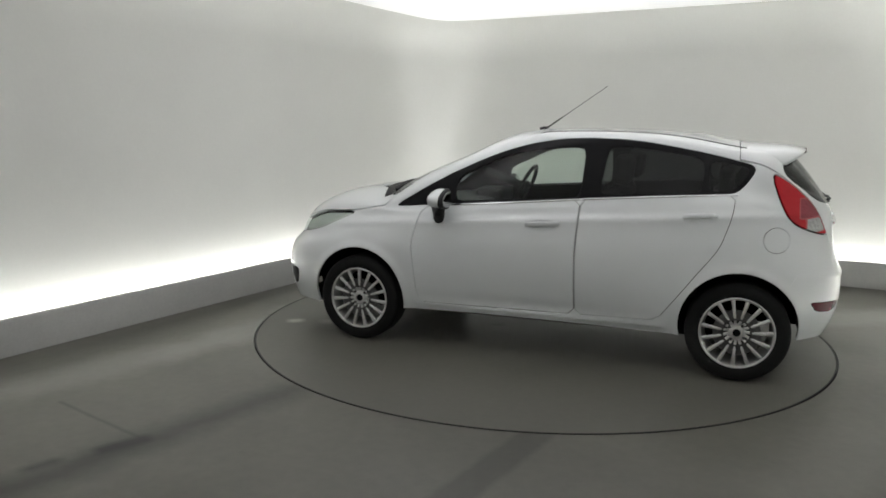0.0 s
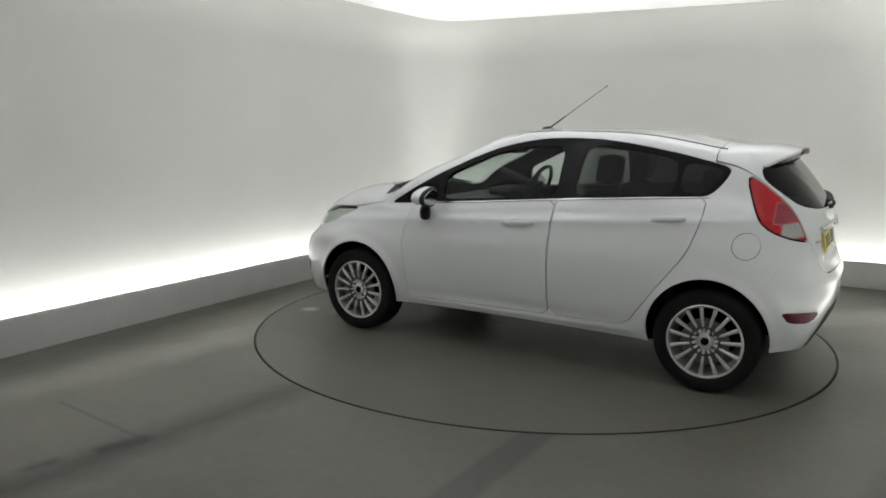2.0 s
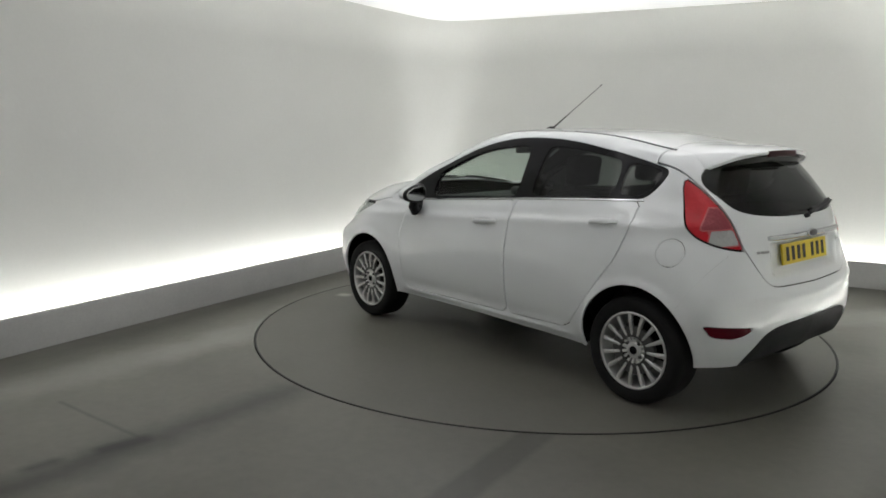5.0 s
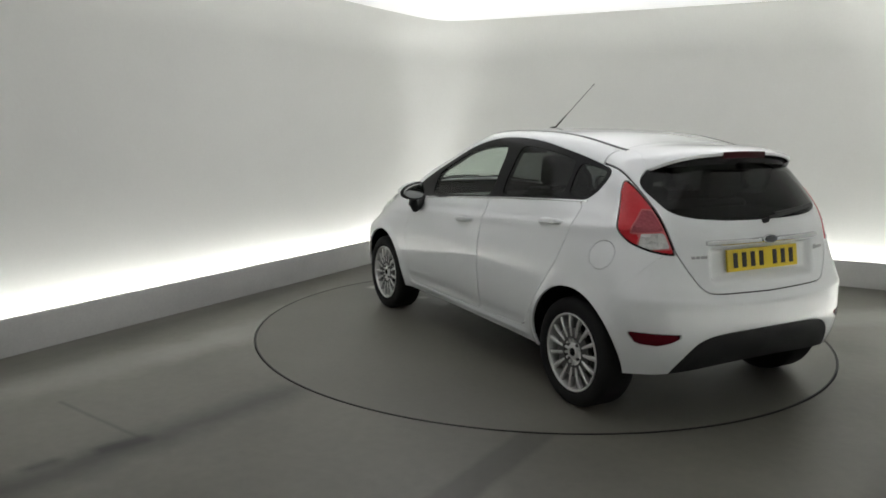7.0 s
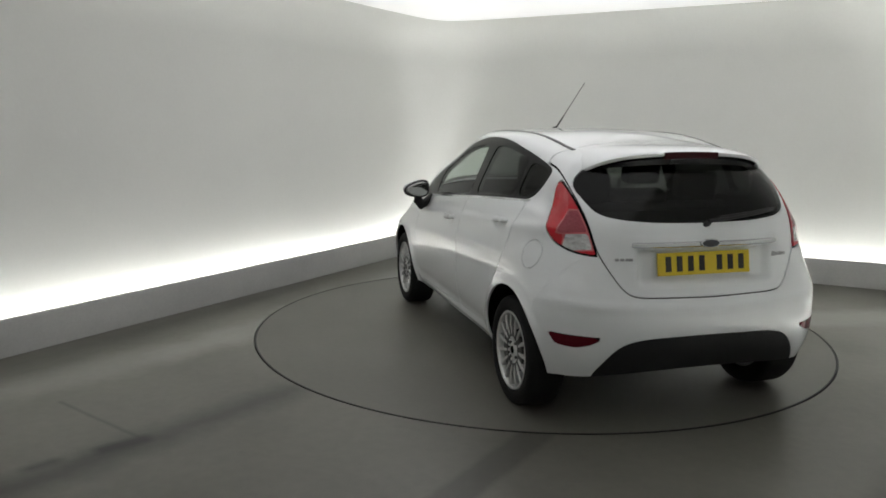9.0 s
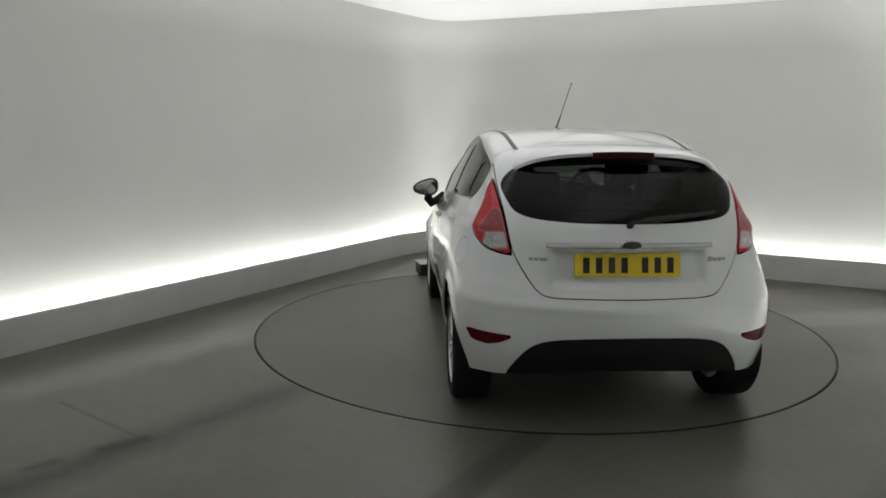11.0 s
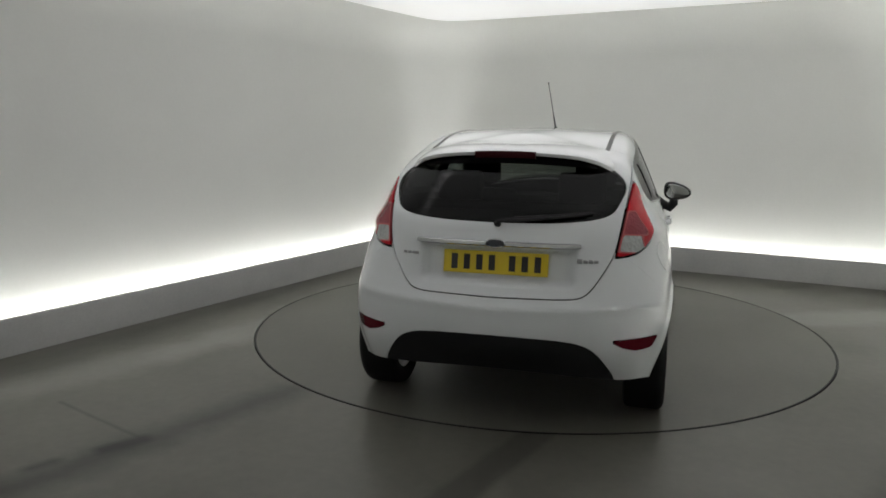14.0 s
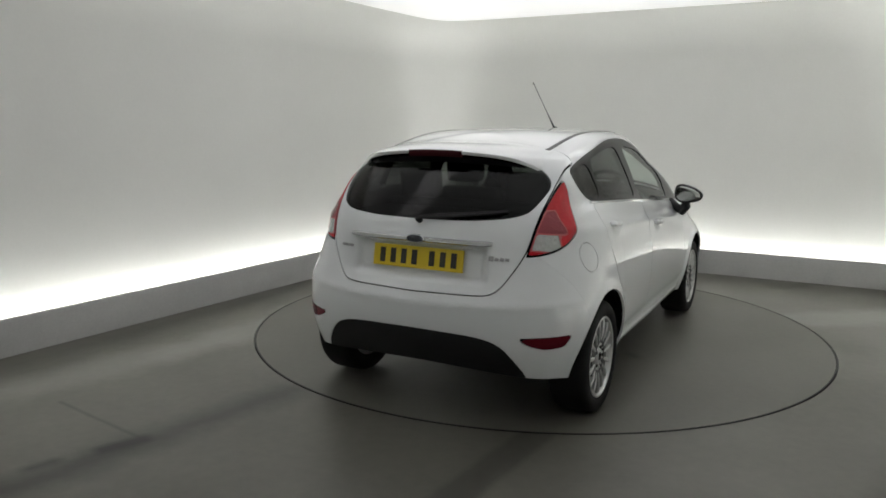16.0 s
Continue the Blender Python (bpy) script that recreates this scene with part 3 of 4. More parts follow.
def build_shell():
    full = shell()
    parts = {}
    rest = full
    for key, field, gap in (("arch", arch(AXLE), 0), ("arch", arch(-AXLE), 0), ("dlo", xz(LOOP_DLO), 0.002), ("screen", yz(LOOP_SCREEN, 0.2, True), 0.003),
                            ("tail", tail_lamp, 0.009), ("rwin", yz(LOOP_RWIN, -1.33), 0.003), ("diff", yz(LOOP_DIFF, -1.5), 0.003), ("refl", reflector, 0.003),
                            ("tgate", yz(LOOP_TGATE, -1.20), 0.006), ("head", xz(LOOP_HEAD), 0.012), ("fog", xz(LOOP_FOG), 0.003), ("door_f", xz(LOOP_DOOR_F), 0.0042), ("door_r", xz(LOOP_DOOR_R), 0.0042),
                            ("fuel", lambda v: np.maximum(np.hypot(v[:, 0] + 1.425, v[:, 2] - 0.828) - 0.072, 0.3 - v[:, 1]), 0.003), ("bumper", bumper, 0.0006), ("bonnet", bonnet, 0.006)):
        parts[key], rest = split(rest, field, gap)
    parts["body"] = rest
    dlo = parts["dlo"]
    parts["glass_f"], dlo = split(dlo, xz(LOOP_GLASS_F), 0.0)
    parts["glass_r"], dlo = split(dlo, xz(LOOP_GLASS_R), 0.0)
    parts["quarter"], parts["frames"] = split(dlo, xz(LOOP_QUARTER), 0.0)
    tail = parts["tail"]
    def low(v):
        return np.maximum(np.maximum(v[:, 2] - (0.955 - 0.10 * (v[:, 1] - 0.62)), 0.008 + 0.57 + (v[:, 2] - 0.85) * 0.17 - v[:, 1]), np.maximum(v[:, 0] + 1.585, 0.885 - (v[:, 0] + 1.70) * 0.18 - v[:, 2]))
    def mid(v):
        return np.maximum(np.maximum(v[:, 2] - 1.06, 0.008 + 0.57 + (v[:, 2] - 0.85) * 0.17 - v[:, 1]), np.maximum(v[:, 0] + 1.545, 0.962 - 0.10 * (v[:, 1] - 0.62) - v[:, 2]))
    parts["tail_clear"], tail = split(tail, low, 0.0)
    parts["tail_mid"], tail = split(tail, mid, 0.0)
    parts["tail_rim"], parts["tail_red"] = split(tail, lambda v: np.minimum(low(v), mid(v)) - 0.007, 0.0)
    # the dark structure under the sheet: everything but glass, set inwards
    inner = full
    for field in (arch(AXLE), arch(-AXLE), xz(LOOP_DLO), yz(LOOP_SCREEN, 0.2, True), yz(LOOP_RWIN, -1.33)):
        _, inner = split(inner, field, 0.0)
    v = inner[0].copy()
    v[:, :3] -= v[:, 3:] * 0.022
    v[:, 1] = np.maximum(v[:, 1], 0)
    parts["inner"] = (v, inner[1])
    return parts


P = build_shell()
body = panel("body", P["body"], PAINT, car, "white painted body shell", "whole")[0]
panel("bonnet", P["bonnet"], PAINT, car, "white bonnet", "whole")
panel("inner_shell", P["inner"], LINER, car, "dark inner structure", "whole", 0.0)
FRONT_DOORS = panel("front_door", P["door_f"], PAINT, car, "white front door")
REAR_DOORS = panel("rear_door", P["door_r"], PAINT, car, "white rear door")
tailgate = panel("tailgate", P["tgate"], PAINT, car, "white tailgate", "whole")[0]
panel("rear_bumper", P["bumper"], PAINT, car, "white rear bumper", "whole")
panel("diffuser", P["diff"], PLASTIC, car, "black plastic bumper insert", "whole")
panel("fuel_flap", P["fuel"], PAINT, car, "round white fuel flap")
panel("window_frame", P["frames"], GLOSSBLACK, car, "black window frame", lip=0.03)
panel("front_window", P["glass_f"], CLEAR, car, "clear side glass", lip=0.0, lift=-0.004)
panel("rear_window", P["glass_r"], PRIVACY, car, "dark privacy glass", lip=0.0, lift=-0.004)
panel("quarter_window", P["quarter"], PRIVACY, car, "dark privacy glass", lip=0.0, lift=-0.004)
panel("windscreen", P["screen"], CLEAR, car, "clear windscreen", "whole", 0.0)
panel("tailgate_window", P["rwin"], REARGLASS, car, "dark tinted tailgate glass", "whole", 0.0)
panel("tail_lamp", P["tail_red"], REDLENS, car, "red tail lamp lens", lift=0.004)
panel("tail_lamp_insert", P["tail_mid"], PINKLENS, car, "smoked red inner lens", lift=0.003)
panel("lamp_rim", P["tail_rim"], LAMPRIM, car, "pale lens rim", lift=0.0045)
panel("reversing_lamp", P["tail_clear"], CLEARLENS, car, "clear reversing lamp lens", lift=0.003)
panel("fog_recess", P["fog"], GLOSSBLACK, car, "black fog lamp recess", lift=-0.01)
HEADLAMPS = panel("headlamp", P["head"], LAMPBOWL, car, "dark headlamp bowl behind a clear cover", lift=-0.016, lip=0.0)
for lamp, cover in zip(HEADLAMPS, panel("lamp_cover", P["head"], CLEAR, car, "clear headlamp cover", lift=0.002, lip=0.0)):
    cover.parent = lamp
panel("reflector", P["refl"], DARKRED, car, "dark red bumper reflector", lift=0.002)


# ---- wheels ----
def wheel():
    """One alloy wheel at the origin, its face towards +y."""
    bm = lathe(bmesh.new(), [(0.075, -0.01), (0.135, -0.012), (0.135, -0.035), (0.075, -0.035)], 48, closed=True)
    hub = part("wheel", bm, DARKALLOY, car, "alloy wheel", True)
    tyre = [(0.213, -0.005), (0.222, 0.004), (0.24, 0.010), (0.262, 0.011), (0.280, 0.006), (0.292, -0.004), (0.2985, -0.018), (0.300, -0.035), (0.300, -0.16), (0.2985, -0.175),
            (0.290, -0.19), (0.262, -0.20), (0.222, -0.195), (0.205, -0.185), (0.205, -0.01)]
    part("tyre", lathe(bmesh.new(), tyre, 72, closed=True), RUBBER, hub, "black rubber tyre", True)
    rim = [(0.214, -0.006), (0.216, 0.002), (0.211, 0.005), (0.203, 0.002), (0.199, -0.008), (0.196, -0.03), (0.185, -0.08), (0.185, -0.17), (0.206, -0.18), (0.206, -0.02)]
    part("rim", lathe(bmesh.new(), rim, 72, closed=True), ALLOY, hub, "silver alloy rim", True)
    # fifteen slim spokes, bowed outwards
    bm = bmesh.new()
    steps = 7
    rows = []
    for i in range(steps):
        k = i / (steps - 1)
        r = 0.045 + k * 0.158
        w = 0.0095 - 0.001 * math.sin(k * math.pi) + 0.0035 * k**3
        d = -0.020 + 0.020 * math.sin(min(1, k * 1.25) * math.pi / 2) - 0.006 * k**4
        rows.append([bm.verts.new(c) for c in ((-w, d - 0.004, r), (-w * 0.55, d, r), (w * 0.55, d, r), (w, d - 0.004, r), (w * 0.8, d - 0.025, r), (-w * 0.8, d - 0.025, r))])
    for a, b in zip(rows, rows[1:]):
        for j in range(6):
            bm.faces.new((a[j], a[(j + 1) % 6], b[(j + 1) % 6], b[j]))
    bm.faces.new(rows[0]), bm.faces.new(rows[-1][::-1])
    spoke = part("spoke", bm, ALLOY, hub, "", True)
    for i in range(1, 15):
        s = new("spoke", spoke.data)
        s.parent, s.matrix_basis = hub, pose(0, 0, 0, 0, 360 * i / 15, 0)
    part("hub_ring", lathe(bmesh.new(), [(0.022, -0.016), (0.025, -0.008), (0.042, -0.012), (0.050, -0.022), (0.052, -0.04), (0.03, -0.04)], 40, closed=True), ALLOY, hub, "", True)
    part("hub_cap", lathe(bmesh.new(), [(0.0005, -0.004), (0.016, -0.005), (0.022, -0.009), (0.023, -0.03)], 32), GLOSSBLACK, hub, "dark centre cap", True)
    nut = None
    for i in range(4):
        a = 2 * math.pi * (i + 0.5) / 4
        if nut is None:
            nut = part("wheel_nut", lathe(bmesh.new(), [(0.0005, 0.0), (0.008, -0.001), (0.0095, -0.004), (0.0095, -0.02)], 6), DARKALLOY, hub)
        else:
            k = new("wheel_nut", nut.data)
            k.parent = hub
            nut = k
        nut.matrix_basis = pose(0.052 * math.cos(a), -0.008, 0.052 * math.sin(a))
    return hub


first = wheel()
first.matrix_basis = pose(AXLE, WHEEL_Y, TYRE_R)
for x, y, turn in ((-AXLE, WHEEL_Y - 0.013, 0), (AXLE, -WHEEL_Y, 180), (-AXLE, -WHEEL_Y + 0.013, 180)):
    copy_thing(first, pose(x, y, TYRE_R, 0, 9, turn))


# wheel housings and floor pan
def housing(ax):
    bm = bmesh.new()
    n = 40
    lo, hi = [], []
    for i in range(n + 1):
        a = math.pi * (-0.02 + 1.04 * i / n)
        c = (ax + 0.345 * math.cos(a), 0.295 + 0.345 * math.sin(a))
        lo.append(bm.verts.new((c[0], 0.50, c[1])))
        hi.append(bm.verts.new((c[0], 0.82 - 0.11 * max(0.0, 0.55 - max(0.0, math.sin(a))) / 0.55, c[1])))
    for i in range(n):
        bm.faces.new((lo[i], lo[i + 1], hi[i + 1], hi[i]))
    bm.faces.new(lo)
    bmesh.ops.solidify(bm, geom=bm.faces[:], thickness=0.004)
    return bm


for ax in (AXLE, -AXLE):
    h = part("wheel_housing", housing(ax), LINER, car, "dark wheel arch liner", True)
    g = new("wheel_housing", h.data)
    g.parent, g.matrix_basis = car, pose(2 * ax, 0, 0, 0, 0, 180)
bm = bmesh.new()
box(bm, -1.36, 1.80, -0.56, 0.56, 0.15, 0.26, 0.03)
box(bm, -0.88, 0.86, -0.745, 0.745, 0.215, 0.27, 0.015)
part("floor_pan", bm, LINER, car, "dark underbody")


def facets(m, scale, strength, kind="cells"):
    """Small moulded relief of a lamp lens."""
    n, l, b = nodes_of(m)
    tc = n.new("ShaderNodeTexCoord")
    t = n.new("ShaderNodeTexVoronoi" if kind == "cells" else "ShaderNodeTexWave")
    t.inputs["Scale"].default_value = scale
    bp = n.new("ShaderNodeBump")
    bp.inputs["Strength"].default_value, bp.inputs["Distance"].default_value = strength, 0.01
    l.new(tc.outputs["Object"], t.inputs["Vector"])
    l.new(t.outputs[0], bp.inputs["Height"])
    l.new(bp.outputs[0], b.inputs["Normal"])


facets(CLEARLENS, 45, 0.6)
facets(PINKLENS, 60, 0.3)
facets(REDLENS, 35, 0.12)


# ---- trim that follows the sheet ----
from mathutils.bvhtree import BVHTree

_v, _t = shell()
SKIN = BVHTree.FromPolygons([tuple(q) for q in _v[:, :3]], [tuple(int(i) for i in f) for f in _t])


def on_side(x, z):
    hit = SKIN.ray_cast(Vector((x, 2.0, z)), Vector((0, -1, 0)))
    return hit[0], (hit[1] if hit[1].y > 0 else -hit[1])


def on_tail(y, z):
    hit = SKIN.ray_cast(Vector((-3.0, abs(y) + 1e-4, z)), Vector((1, 0, 0)))
    p, n = hit[0].copy(), (hit[1] if hit[1].x < 0 else -hit[1]).copy()
    if y < 0:
        p.y, n.y = -p.y, -n.y
    return p, n


def on_top(x, y):
    hit = SKIN.ray_cast(Vector((x, abs(y) + 1e-4, 3.0)), Vector((0, 0, -1)))
    p, n = hit[0].copy(), (hit[1] if hit[1].z > 0 else -hit[1]).copy()
    if y < 0:
        p.y, n.y = -p.y, -n.y
    return p, n


def ribbon(bm, places, width, height, sink=0.004):
    """A rounded strip laid along places on the skin."""
    rows = []
    k = len(places)
    wide = width if isinstance(width, (list, tuple)) else [width] * k
    for i, (q, n) in enumerate(places):
        d = (places[min(i + 1, k - 1)][0] - places[max(i - 1, 0)][0]).normalized()
        s = d.cross(n).normalized()
        w = wide[i]
        rows.append([bm.verts.new(q + s * a * w / 2 + n * h) for a, h in ((-1, -sink), (-1, height * 0.6), (-0.6, height), (0.6, height), (1, height * 0.6), (1, -sink))])
    for a, b in zip(rows, rows[1:]):
        for j in range(6):
            bm.faces.new((a[j], a[(j + 1) % 6], b[(j + 1) % 6], b[j]))
    bm.faces.new(rows[0]), bm.faces.new(rows[-1][::-1])
    return bm


def mirrored(ob, name, parent, label=""):
    """The same part on the other flank, as a mesh of its own."""
    me = ob.data.copy()
    me.transform(Matrix.Diagonal((1, -1, 1, 1)))
    me.flip_normals()
    other = new(name, me)
    other.parent = parent
    return tagged(other, label)


def span(a, b, n):
    return [a + (b - a) * i / (n - 1) for i in range(n)]


# roof ditch strips, bright belt strips
ditch = part("roof_strip", ribbon(bmesh.new(), [on_top(x, 0.487 - 0.012 * max(0, (-x - 0.6))) for x in span(0.05, -1.235, 26)], 0.024, 0.002), GLOSSBLACK, car, "black roof ditch strip", True)
mirrored(ditch, "roof_strip", car, "black roof ditch strip")


def belt_z(x):
    return float(np.interp(x, [-1.205, -.87, -.40, .19, .66, 1.0], [1.078, 1.061, 1.0285, .9785, .9415, .912]))


for name, x0, x1, doors in (("belt_strip", 0.74, -0.278, FRONT_DOORS), ("belt_strip", -0.288, -1.20, REAR_DOORS)):
    s = part(name, ribbon(bmesh.new(), [on_side(x, belt_z(x)) for x in span(x0, x1, 24)], 0.012, 0.005), CHROME, doors[0], "bright belt strip", True)
    mirrored(s, name, doors[1], "bright belt strip")


# door handles
def handle(x0, x1, z0, z1):
    bm = bmesh.new()
    places = []
    for i, x in enumerate(span(x0, x1, 13)):
        k = i / 12
        q, n = on_side(x, z0 + (z1 - z0) * k)
        places.append((q + n * (0.022 * min(1.0, math.sin(k * math.pi) * 2.2) - 0.004), n))
    return ribbon(bm, places, [0.020 + 0.012 * math.sin(i / 12 * math.pi) ** 0.5 for i in range(13)], 0.010, 0.008)


for doors, at in ((FRONT_DOORS, (0.06, -0.165, 0.853, 0.868)), (REAR_DOORS, (-0.90, -1.095, 0.942, 0.957))):
    h = part("door_handle", handle(*at), PAINT, doors[0], "body-coloured door handle", True)
    mirrored(h, "door_handle", doors[1], "body-coloured door handle")


# door mirrors
def egg(bm, centre, sx, sy, sz, back=None):
    made = bmesh.ops.create_uvsphere(bm, u_segments=28, v_segments=18, radius=1.0)["verts"]
    for v in made:
        c = v.co
        r = (abs(c.x) ** 2.6 + abs(c.y) ** 2.6 + abs(c.z) ** 2.6) ** (1 / 2.6)
        c = c / r
        x = c.x * sx
        if back is not None and x < -back:
            x = -back + (x + back) * 0.15
        v.co = Vector((x, c.y * sy, c.z * sz * (1 - 0.30 * c.y) - c.y * sy * 0.10)) + Vector(centre)
    return bm


cap = part("mirror_cap", egg(bmesh.new(), (0.615, 0.897, 0.994), 0.076, 0.096, 0.058, 0.035), PAINT, FRONT_DOORS[0], "white mirror housing", True)
rim = part("mirror_rim", egg(bmesh.new(), (0.585, 0.897, 0.991), 0.028, 0.099, 0.062, 0.018), PLASTIC, FRONT_DOORS[0], "black mirror surround", True)
face = part("mirror_glass", egg(bmesh.new(), (0.564, 0.897, 0.991), 0.006, 0.084, 0.049), MIRRORGLASS, FRONT_DOORS[0], "silvered mirror glass", True)
bm = bmesh.new()
tube(bm, [(0.70, 0.745, 0.925), (0.665, 0.80, 0.885), (0.64, 0.85, 0.865), (0.625, 0.875, 0.90), (0.612, 0.88, 0.945)], [0.030, 0.032, 0.036, 0.036, 0.03], 14)
foot = part("mirror_foot", bm, PLASTIC, FRONT_DOORS[0], "black mirror foot", True)
for ob, nm in ((cap, "mirror_cap"), (rim, "mirror_rim"), (face, "mirror_glass"), (foot, "mirror_foot")):
    mirrored(ob, nm, FRONT_DOORS[1], ob["label"])


# roof spoiler with its brake lamp
def spoiler():
    bm = bmesh.new()
    rows = []
    for y in span(-0.545, 0.545, 31):
        k = abs(y) / 0.545
        top, _ = on_top(-1.29 + 0.09 * k**3, y)
        tip = -1.602 + 0.060 * k**2 + 0.12 * k**7
        tz = 1.350 - 0.035 * k**2 - 0.065 * k**7
        mid = top.lerp(Vector((tip, y, tz)), 0.55) + Vector((0, 0, 0.012 * (1 - k**4)))
        rows.append([bm.verts.new(c) for c in (top + Vector((0, 0, 0.001)), mid, (tip + 0.012, y, tz + 0.002), (tip, y, tz - 0.006), (tip + 0.006, y, tz - 0.018 - 0.006 * k), (tip + 0.03, y, tz - 0.021 - 0.006 * k), top + Vector((0.02, 0, -0.04)))])
    for a, b in zip(rows, rows[1:]):
        for j in range(6):
            bm.faces.new((a[j], a[j + 1], b[j + 1], b[j]))
    bm.faces.new(rows[0]), bm.faces.new(rows[-1][::-1])
    return bm


wing = part("spoiler", spoiler(), PAINT, tailgate, "white roof spoiler", True)
bm = bmesh.new()
rows = []
for y in span(-0.455, 0.455, 27):
    k = abs(y) / 0.545
    tip, tz = -1.602 + 0.060 * k**2 + 0.12 * k**7, 1.350 - 0.035 * k**2 - 0.065 * k**7
    low = on_tail(y, 1.285 - 0.03 * k**2)[0]
    rows.append([bm.verts.new(c) for c in ((tip + 0.012, y, tz - 0.0205 - 0.006 * k), (tip + 0.04, y, tz - 0.030 - 0.012 * k), low + Vector((-0.004, 0, 0)), low + Vector((0.02, 0, 0.02)))])
for a, b in zip(rows, rows[1:]):
    for j in range(4):
        bm.faces.new((a[j], a[(j + 1) % 4], b[(j + 1) % 4], b[j]))
bm.faces.new(rows[0]), bm.faces.new(rows[-1][::-1])
part("spoiler_underside", bm, GLOSSBLACK, tailgate, "black spoiler underside", True)
bm = bmesh.new()
places = [(Vector((-1.598 + 0.07 * (y / 0.545) ** 2, y, 1.333 - 0.045 * (y / 0.545) ** 2)), Vector((-1, 0, 0))) for y in span(-0.155, 0.155, 9)]
part("brake_lamp", ribbon(bm, places, 0.034, 0.008), BRAKERED, tailgate, "dark red high brake lamp", True)

# bright bar, badge and lettering bars on the tailgate
def tail_line(y0, y1, z0, z1, n, out=0.0):
    return [(lambda q: (q[0] + q[1] * out, q[1]))(on_tail(y0 + (y1 - y0) * i / (n - 1), z0 + (z1 - z0) * i / (n - 1))) for i in range(n)]


part("trim_bar", ribbon(bmesh.new(), tail_line(-0.405, 0.405, 0.906, 0.906, 30), [0.028 if 0 < i < 29 else 0.020 for i in range(30)], 0.018), CHROME, tailgate, "bright chrome tailgate bar", True)


def disc(bm, q, n, ry, rz, height, seg=32):
    s = Vector((0, 0, 1)).cross(n).normalized()
    t = n.cross(s).normalized()
    rings = []
    for r, h in ((1, -0.004), (1, height * 0.6), (0.93, height), (0.5, height * 1.2)):
        rings.append([bm.verts.new(q + s * ry * r * math.cos(2 * math.pi * i / seg) + t * rz * r * math.sin(2 * math.pi * i / seg) + n * h) for i in range(seg)])
    for a, b in zip(rings, rings[1:]):
        for i in range(seg):
            bm.faces.new((a[i], a[(i + 1) % seg], b[(i + 1) % seg], b[i]))
    bm.faces.new(rings[0][::-1]), bm.faces.new(rings[-1])
    return bm


q, n = on_tail(0, 0.908)
rim = part("badge", disc(bmesh.new(), q + n * 0.020, n, 0.054, 0.023, 0.006), CHROME, tailgate, "oval badge with a bright rim", True)
part("badge_field", disc(bmesh.new(), q + n * 0.024, n, 0.047, 0.018, 0.005), BADGE, tailgate, "dark blue oval", True)
for k, (y0, y1, z, h) in enumerate(((0.487, 0.468, 0.838, 0.014), (0.462, 0.443, 0.838, 0.014), (0.437, 0.402, 0.838, 0.014))):
    part("lettering_bar", ribbon(bmesh.new(), tail_line(y0, y1, z, z, 3), h, 0.003), GREYTEXT, tailgate, "small grey lettering bar")
for k, (y0, y1, z, h) in enumerate(((-0.392, -0.415, 0.838, 0.024), (-0.42, -0.44, 0.836, 0.016), (-0.445, -0.465, 0.836, 0.018), (-0.47, -0.49, 0.836, 0.014))):
    part("lettering_bar", ribbon(bmesh.new(), tail_line(y0, y1, z, z - 0.002, 3), h, 0.003), GREYTEXT, tailgate, "small grey lettering bar")

# number plate, its writing as plain bars
plate_m = Matrix.Translation((-1.763, 0.006, 0.808)) @ pose(0, 0, 0, 0, 9.5, 0)
bm = box(bmesh.new(), -0.006, 0.006, -0.262, 0.262, -0.0565, 0.0565, 0.003, plate_m)
plate = part("number_plate", bm, PLATE, car, "yellow number plate with dark bars")
for y in (0.205, 0.142, 0.079, 0.016, -0.085, -0.148, -0.211):
    bm = box(bmesh.new(), -0.0075, -0.005, y - 0.016, y + 0.016, -0.038, 0.038, 0, plate_m)
    part("bar", bm, INK, plate)

# rear wiper
bm = bmesh.new()
q, n = on_tail(0, 0.998)
disc(bm, q, n, 0.017, 0.014, 0.022, 20)
part("wiper_pivot", bm, PLASTIC, tailgate, "black wiper pivot", True)
bm = bmesh.new()
arm = [(a + c * (0.03 if i < 3 else 0.018), c) for i, (a, c) in enumerate(tail_line(0.0, -0.42, 1.004, 1.045, 12))]
ribbon(bm, arm, [0.017 - 0.0007 * i for i in range(12)], 0.008, 0.006)
ribbon(bm, [(a + c * 0.006, c) for a, c in tail_line(-0.08, -0.45, 1.026, 1.056, 12)], 0.014, 0.010, 0.004)
part("wiper_arm", bm, PLASTIC, tailgate, "black rear wiper arm", True)

# aerial
bm = bmesh.new()
q, n = on_top(0.14, -0.026)
base, tip = q, Vector((-0.305, -0.026, 1.752))
tube(bm, [base - Vector((-0.03, 0, 0.004)), base + Vector((0.0, 0, 0.008)), base + (tip - base) * 0.05], [0.02, 0.016, 0.008], 12)
part("aerial_base", bm, PLASTIC, car, "black aerial base", True)
bm = tube(bmesh.new(), [base.lerp(tip, k) for k in (0.03, 0.3, 0.32)], [0.0065, 0.0048, 0.003], 8)
tube(bm, [base.lerp(tip, k) for k in (0.3, 0.6, 0.97)], [0.0026, 0.0024, 0.0022], 8)
tube(bm, [base.lerp(tip, k) for k in (0.965, 0.985, 1.0)], [0.003, 0.004, 0.003], 8)
part("aerial", bm, PLASTIC, car, "thin black whip aerial", True)

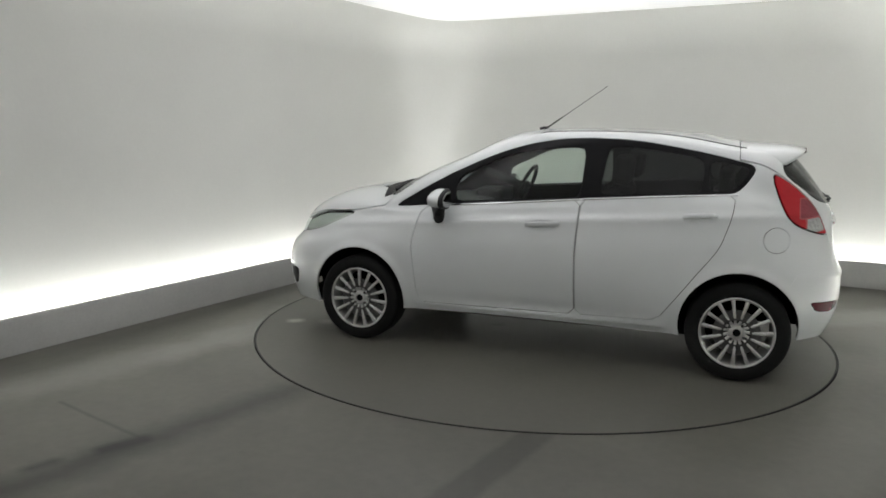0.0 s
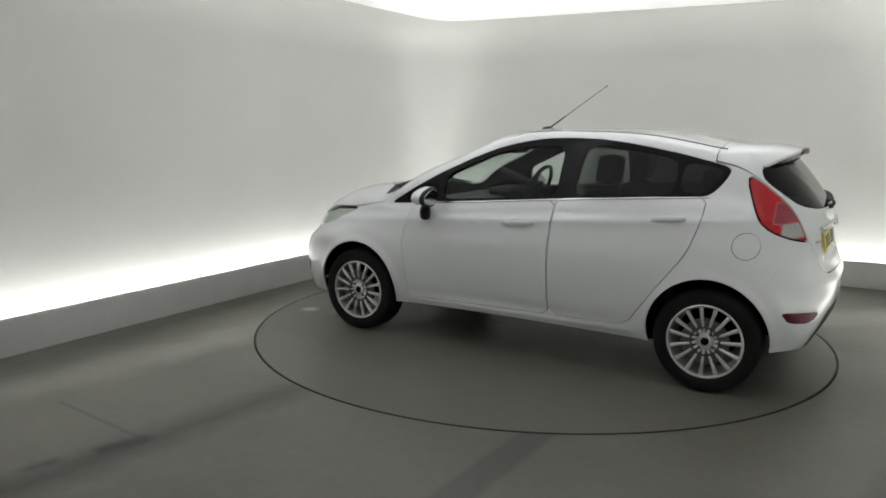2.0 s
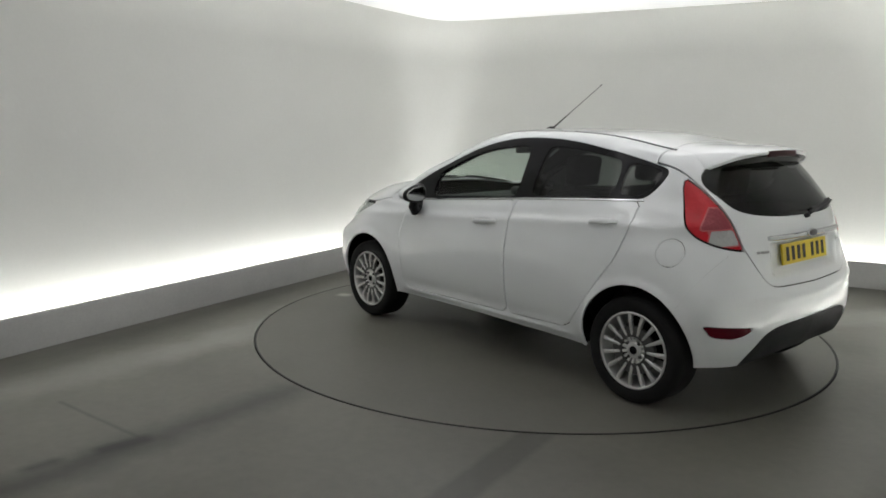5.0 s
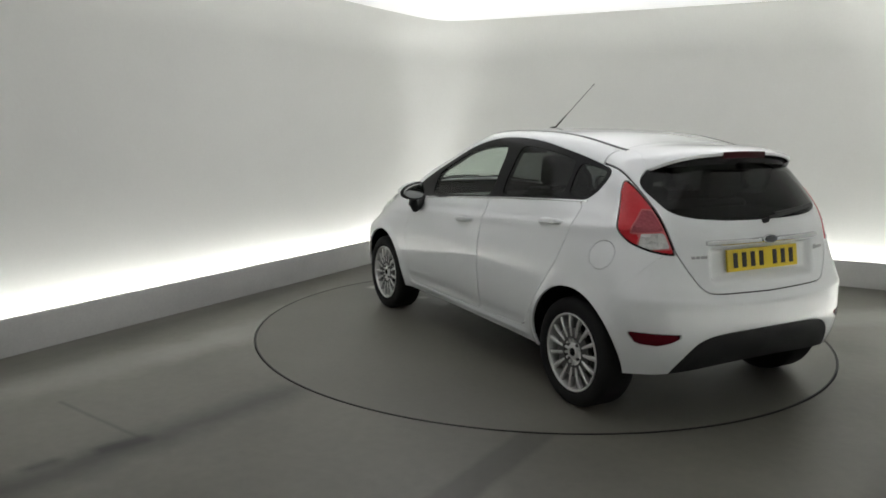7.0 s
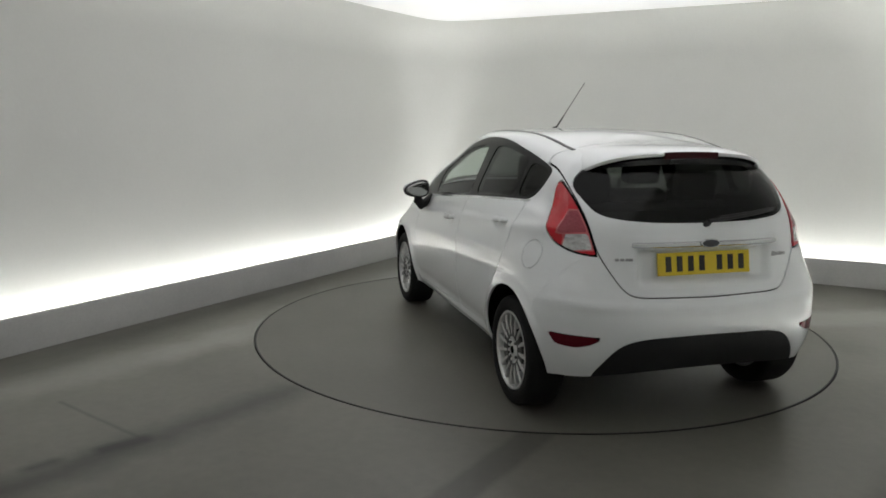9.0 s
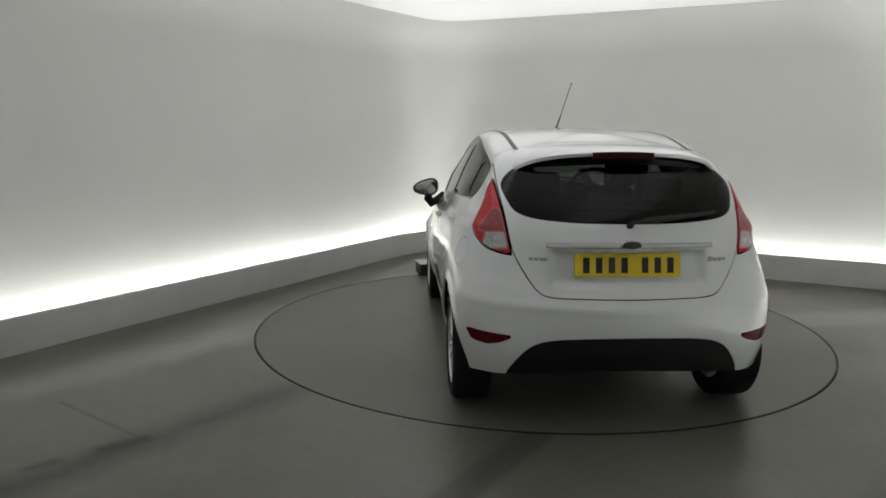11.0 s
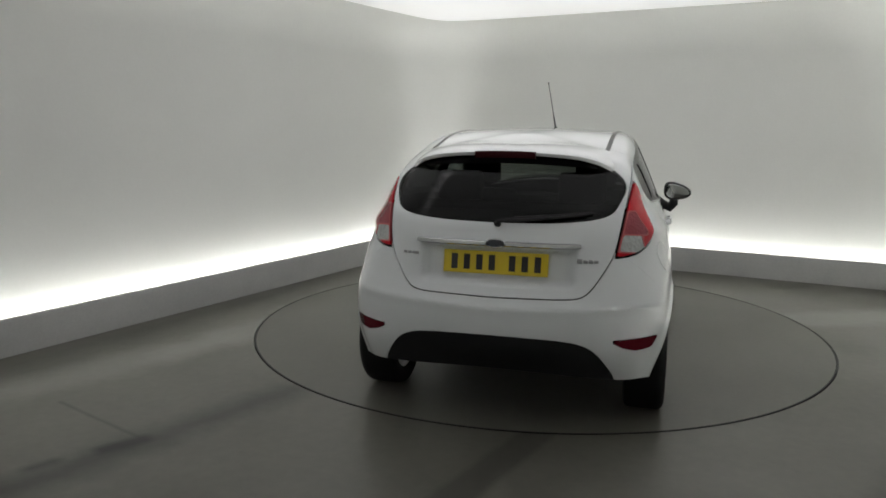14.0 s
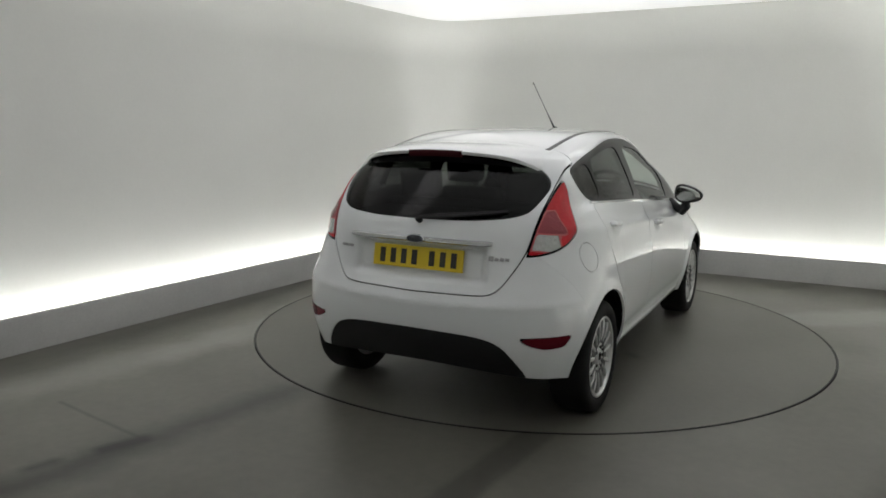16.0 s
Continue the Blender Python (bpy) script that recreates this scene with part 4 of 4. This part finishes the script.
# screen wipers at the cowl
for y in (0.50, -0.15):
    bm = bmesh.new()
    pts = [on_top(1.20 - 0.10 * (y > 0) + 0.005 * i, y - 0.055 * i) for i in range(10)]
    ribbon(bm, [(a + c * 0.004, c) for a, c in pts], 0.012, 0.008)
    part("screen_wiper", bm, PLASTIC, car, "black windscreen wiper", True)
part("cowl", ribbon(bmesh.new(), [on_top(1.215 - 0.30 * abs(y) ** 2.2, y) for y in span(-0.60, 0.60, 25)], 0.06, 0.003), PLASTIC, car, "black plastic cowl strip", True)


# ---- cabin ----
def cushion(name, parent, x0, x1, y0, y1, z0, z1, bevel, tilt=0.0, mat=TRIMCLOTH, label=""):
    cx, cy, cz = (x0 + x1) / 2, (y0 + y1) / 2, z0
    m = Matrix.Translation((cx, cy, cz)) @ pose(0, 0, 0, 0, tilt, 0) @ Matrix.Translation((-cx, -cy, -cz))
    return part(name, box(bmesh.new(), x0, x1, y0, y1, z0, z1, bevel, m, 3), mat, parent, label, True)


for y in (0.37, -0.37):
    cushion("front_seat_base", car, -0.25, 0.28, y - 0.25, y + 0.25, 0.38, 0.54, 0.05)
    seat = cushion("front_seat_back", car, -0.33, -0.20, y - 0.23, y + 0.23, 0.50, 1.08, 0.055, -17, label="dark cloth seat back")
    cushion("headrest", seat, -0.54, -0.42, y - 0.125, y + 0.125, 1.10, 1.29, 0.045, -8, label="dark headrest")
cushion("rear_seat_base", car, -1.0, -0.5, -0.62, 0.62, 0.40, 0.56, 0.05)
bench = cushion("rear_seat_back", car, -1.03, -0.93, -0.60, 0.60, 0.52, 1.06, 0.05, -14, label="dark cloth rear seat back")
for y in (0.345, -0.345):
    cushion("headrest", bench, -1.17, -1.08, y - 0.13, y + 0.13, 1.05, 1.22, 0.035, -6, label="dark headrest")
part("parcel_shelf", box(bmesh.new(), -1.60, -1.16, -0.58, 0.58, 0.985, 1.0, 0.004), LINER, car, "dark parcel shelf")
part("dashboard", box(bmesh.new(), 0.55, 1.02, -0.69, 0.69, 0.62, 0.925, 0.07, None, 4), PLASTIC, car, "black dashboard", True)
part("instrument_hood", box(bmesh.new(), 0.50, 0.72, -0.55, -0.19, 0.88, 0.985, 0.04, None, 4), PLASTIC, car, "black instrument hood", True)
bm = bmesh.new()
wm = Matrix.Translation((0.36, -0.37, 0.985)) @ pose(0, 0, 0, 0, -24, 0)
tube(bm, [tuple(wm @ Vector((0, 0.185 * math.cos(2 * math.pi * i / 32), 0.185 * math.sin(2 * math.pi * i / 32)))) for i in range(32)], 0.016, 10, True)
box(bm, -0.01, 0.03, -0.06, 0.06, -0.07, 0.05, 0.015, wm)
for a in (0, 180, 270):
    c, s = math.cos(radians(a)), math.sin(radians(a))
    tube(bm, [tuple(wm @ Vector((0.01, 0.05 * c, 0.05 * s))), tuple(wm @ Vector((0, 0.18 * c, 0.18 * s)))], 0.014, 8)
tube(bm, [tuple(wm @ Vector((0.02, 0, 0))), tuple(wm @ Vector((0.35, 0, -0.02)))], 0.035, 10)
part("steering_wheel", bm, PLASTIC, car, "black steering wheel", True)
part("interior_mirror", box(bmesh.new(), 0.33, 0.36, -0.12, 0.12, 1.27, 1.33, 0.014, None, 3), PLASTIC, car, "black interior mirror", True)
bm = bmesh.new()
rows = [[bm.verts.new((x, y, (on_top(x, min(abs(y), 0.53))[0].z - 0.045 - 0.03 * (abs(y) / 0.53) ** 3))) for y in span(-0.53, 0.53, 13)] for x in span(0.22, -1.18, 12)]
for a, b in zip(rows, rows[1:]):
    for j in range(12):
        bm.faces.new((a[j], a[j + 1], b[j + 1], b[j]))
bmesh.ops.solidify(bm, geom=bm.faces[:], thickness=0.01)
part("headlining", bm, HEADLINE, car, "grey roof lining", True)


# ride height: the body stands a little higher over its wheels
for ob in car.children:
    if not ob.name.startswith("wheel") or ob.name.startswith("wheel_housing"):
        ob.location.z += 0.034


# ---- what turns ----
TURN = [(0, 167.01), (0.5, 164.26), (1, 161.23), (1.5, 158.40), (2, 155.49), (2.5, 152.77), (3, 148.76), (3.5, 146.39), (4, 143.67), (5.2, 136.42), (6.5, 128.55), (7, 125.16), (7.5, 122.20),
        (8, 119.61), (8.5, 115.85), (9, 113.30), (10.2, 105.72), (11.5, 97.50), (12, 93.71), (12.5, 91.07), (13, 87.42), (13.5, 84.90), (14, 81.55), (14.5, 78.82), (15, 75.32), (15.5, 72.33), (16, 69.18)]
CAR_AT = (-0.143, -0.082, 0.0)


def motions():
    walk(turntable, [(t, pose(*TABLE_AT, 0, 0, 0, a)) for t, a in TURN])
    walk(car, [(t, pose(0, 0, 0, 0, 0, a) @ pose(*CAR_AT)) for t, a in TURN])


motions()
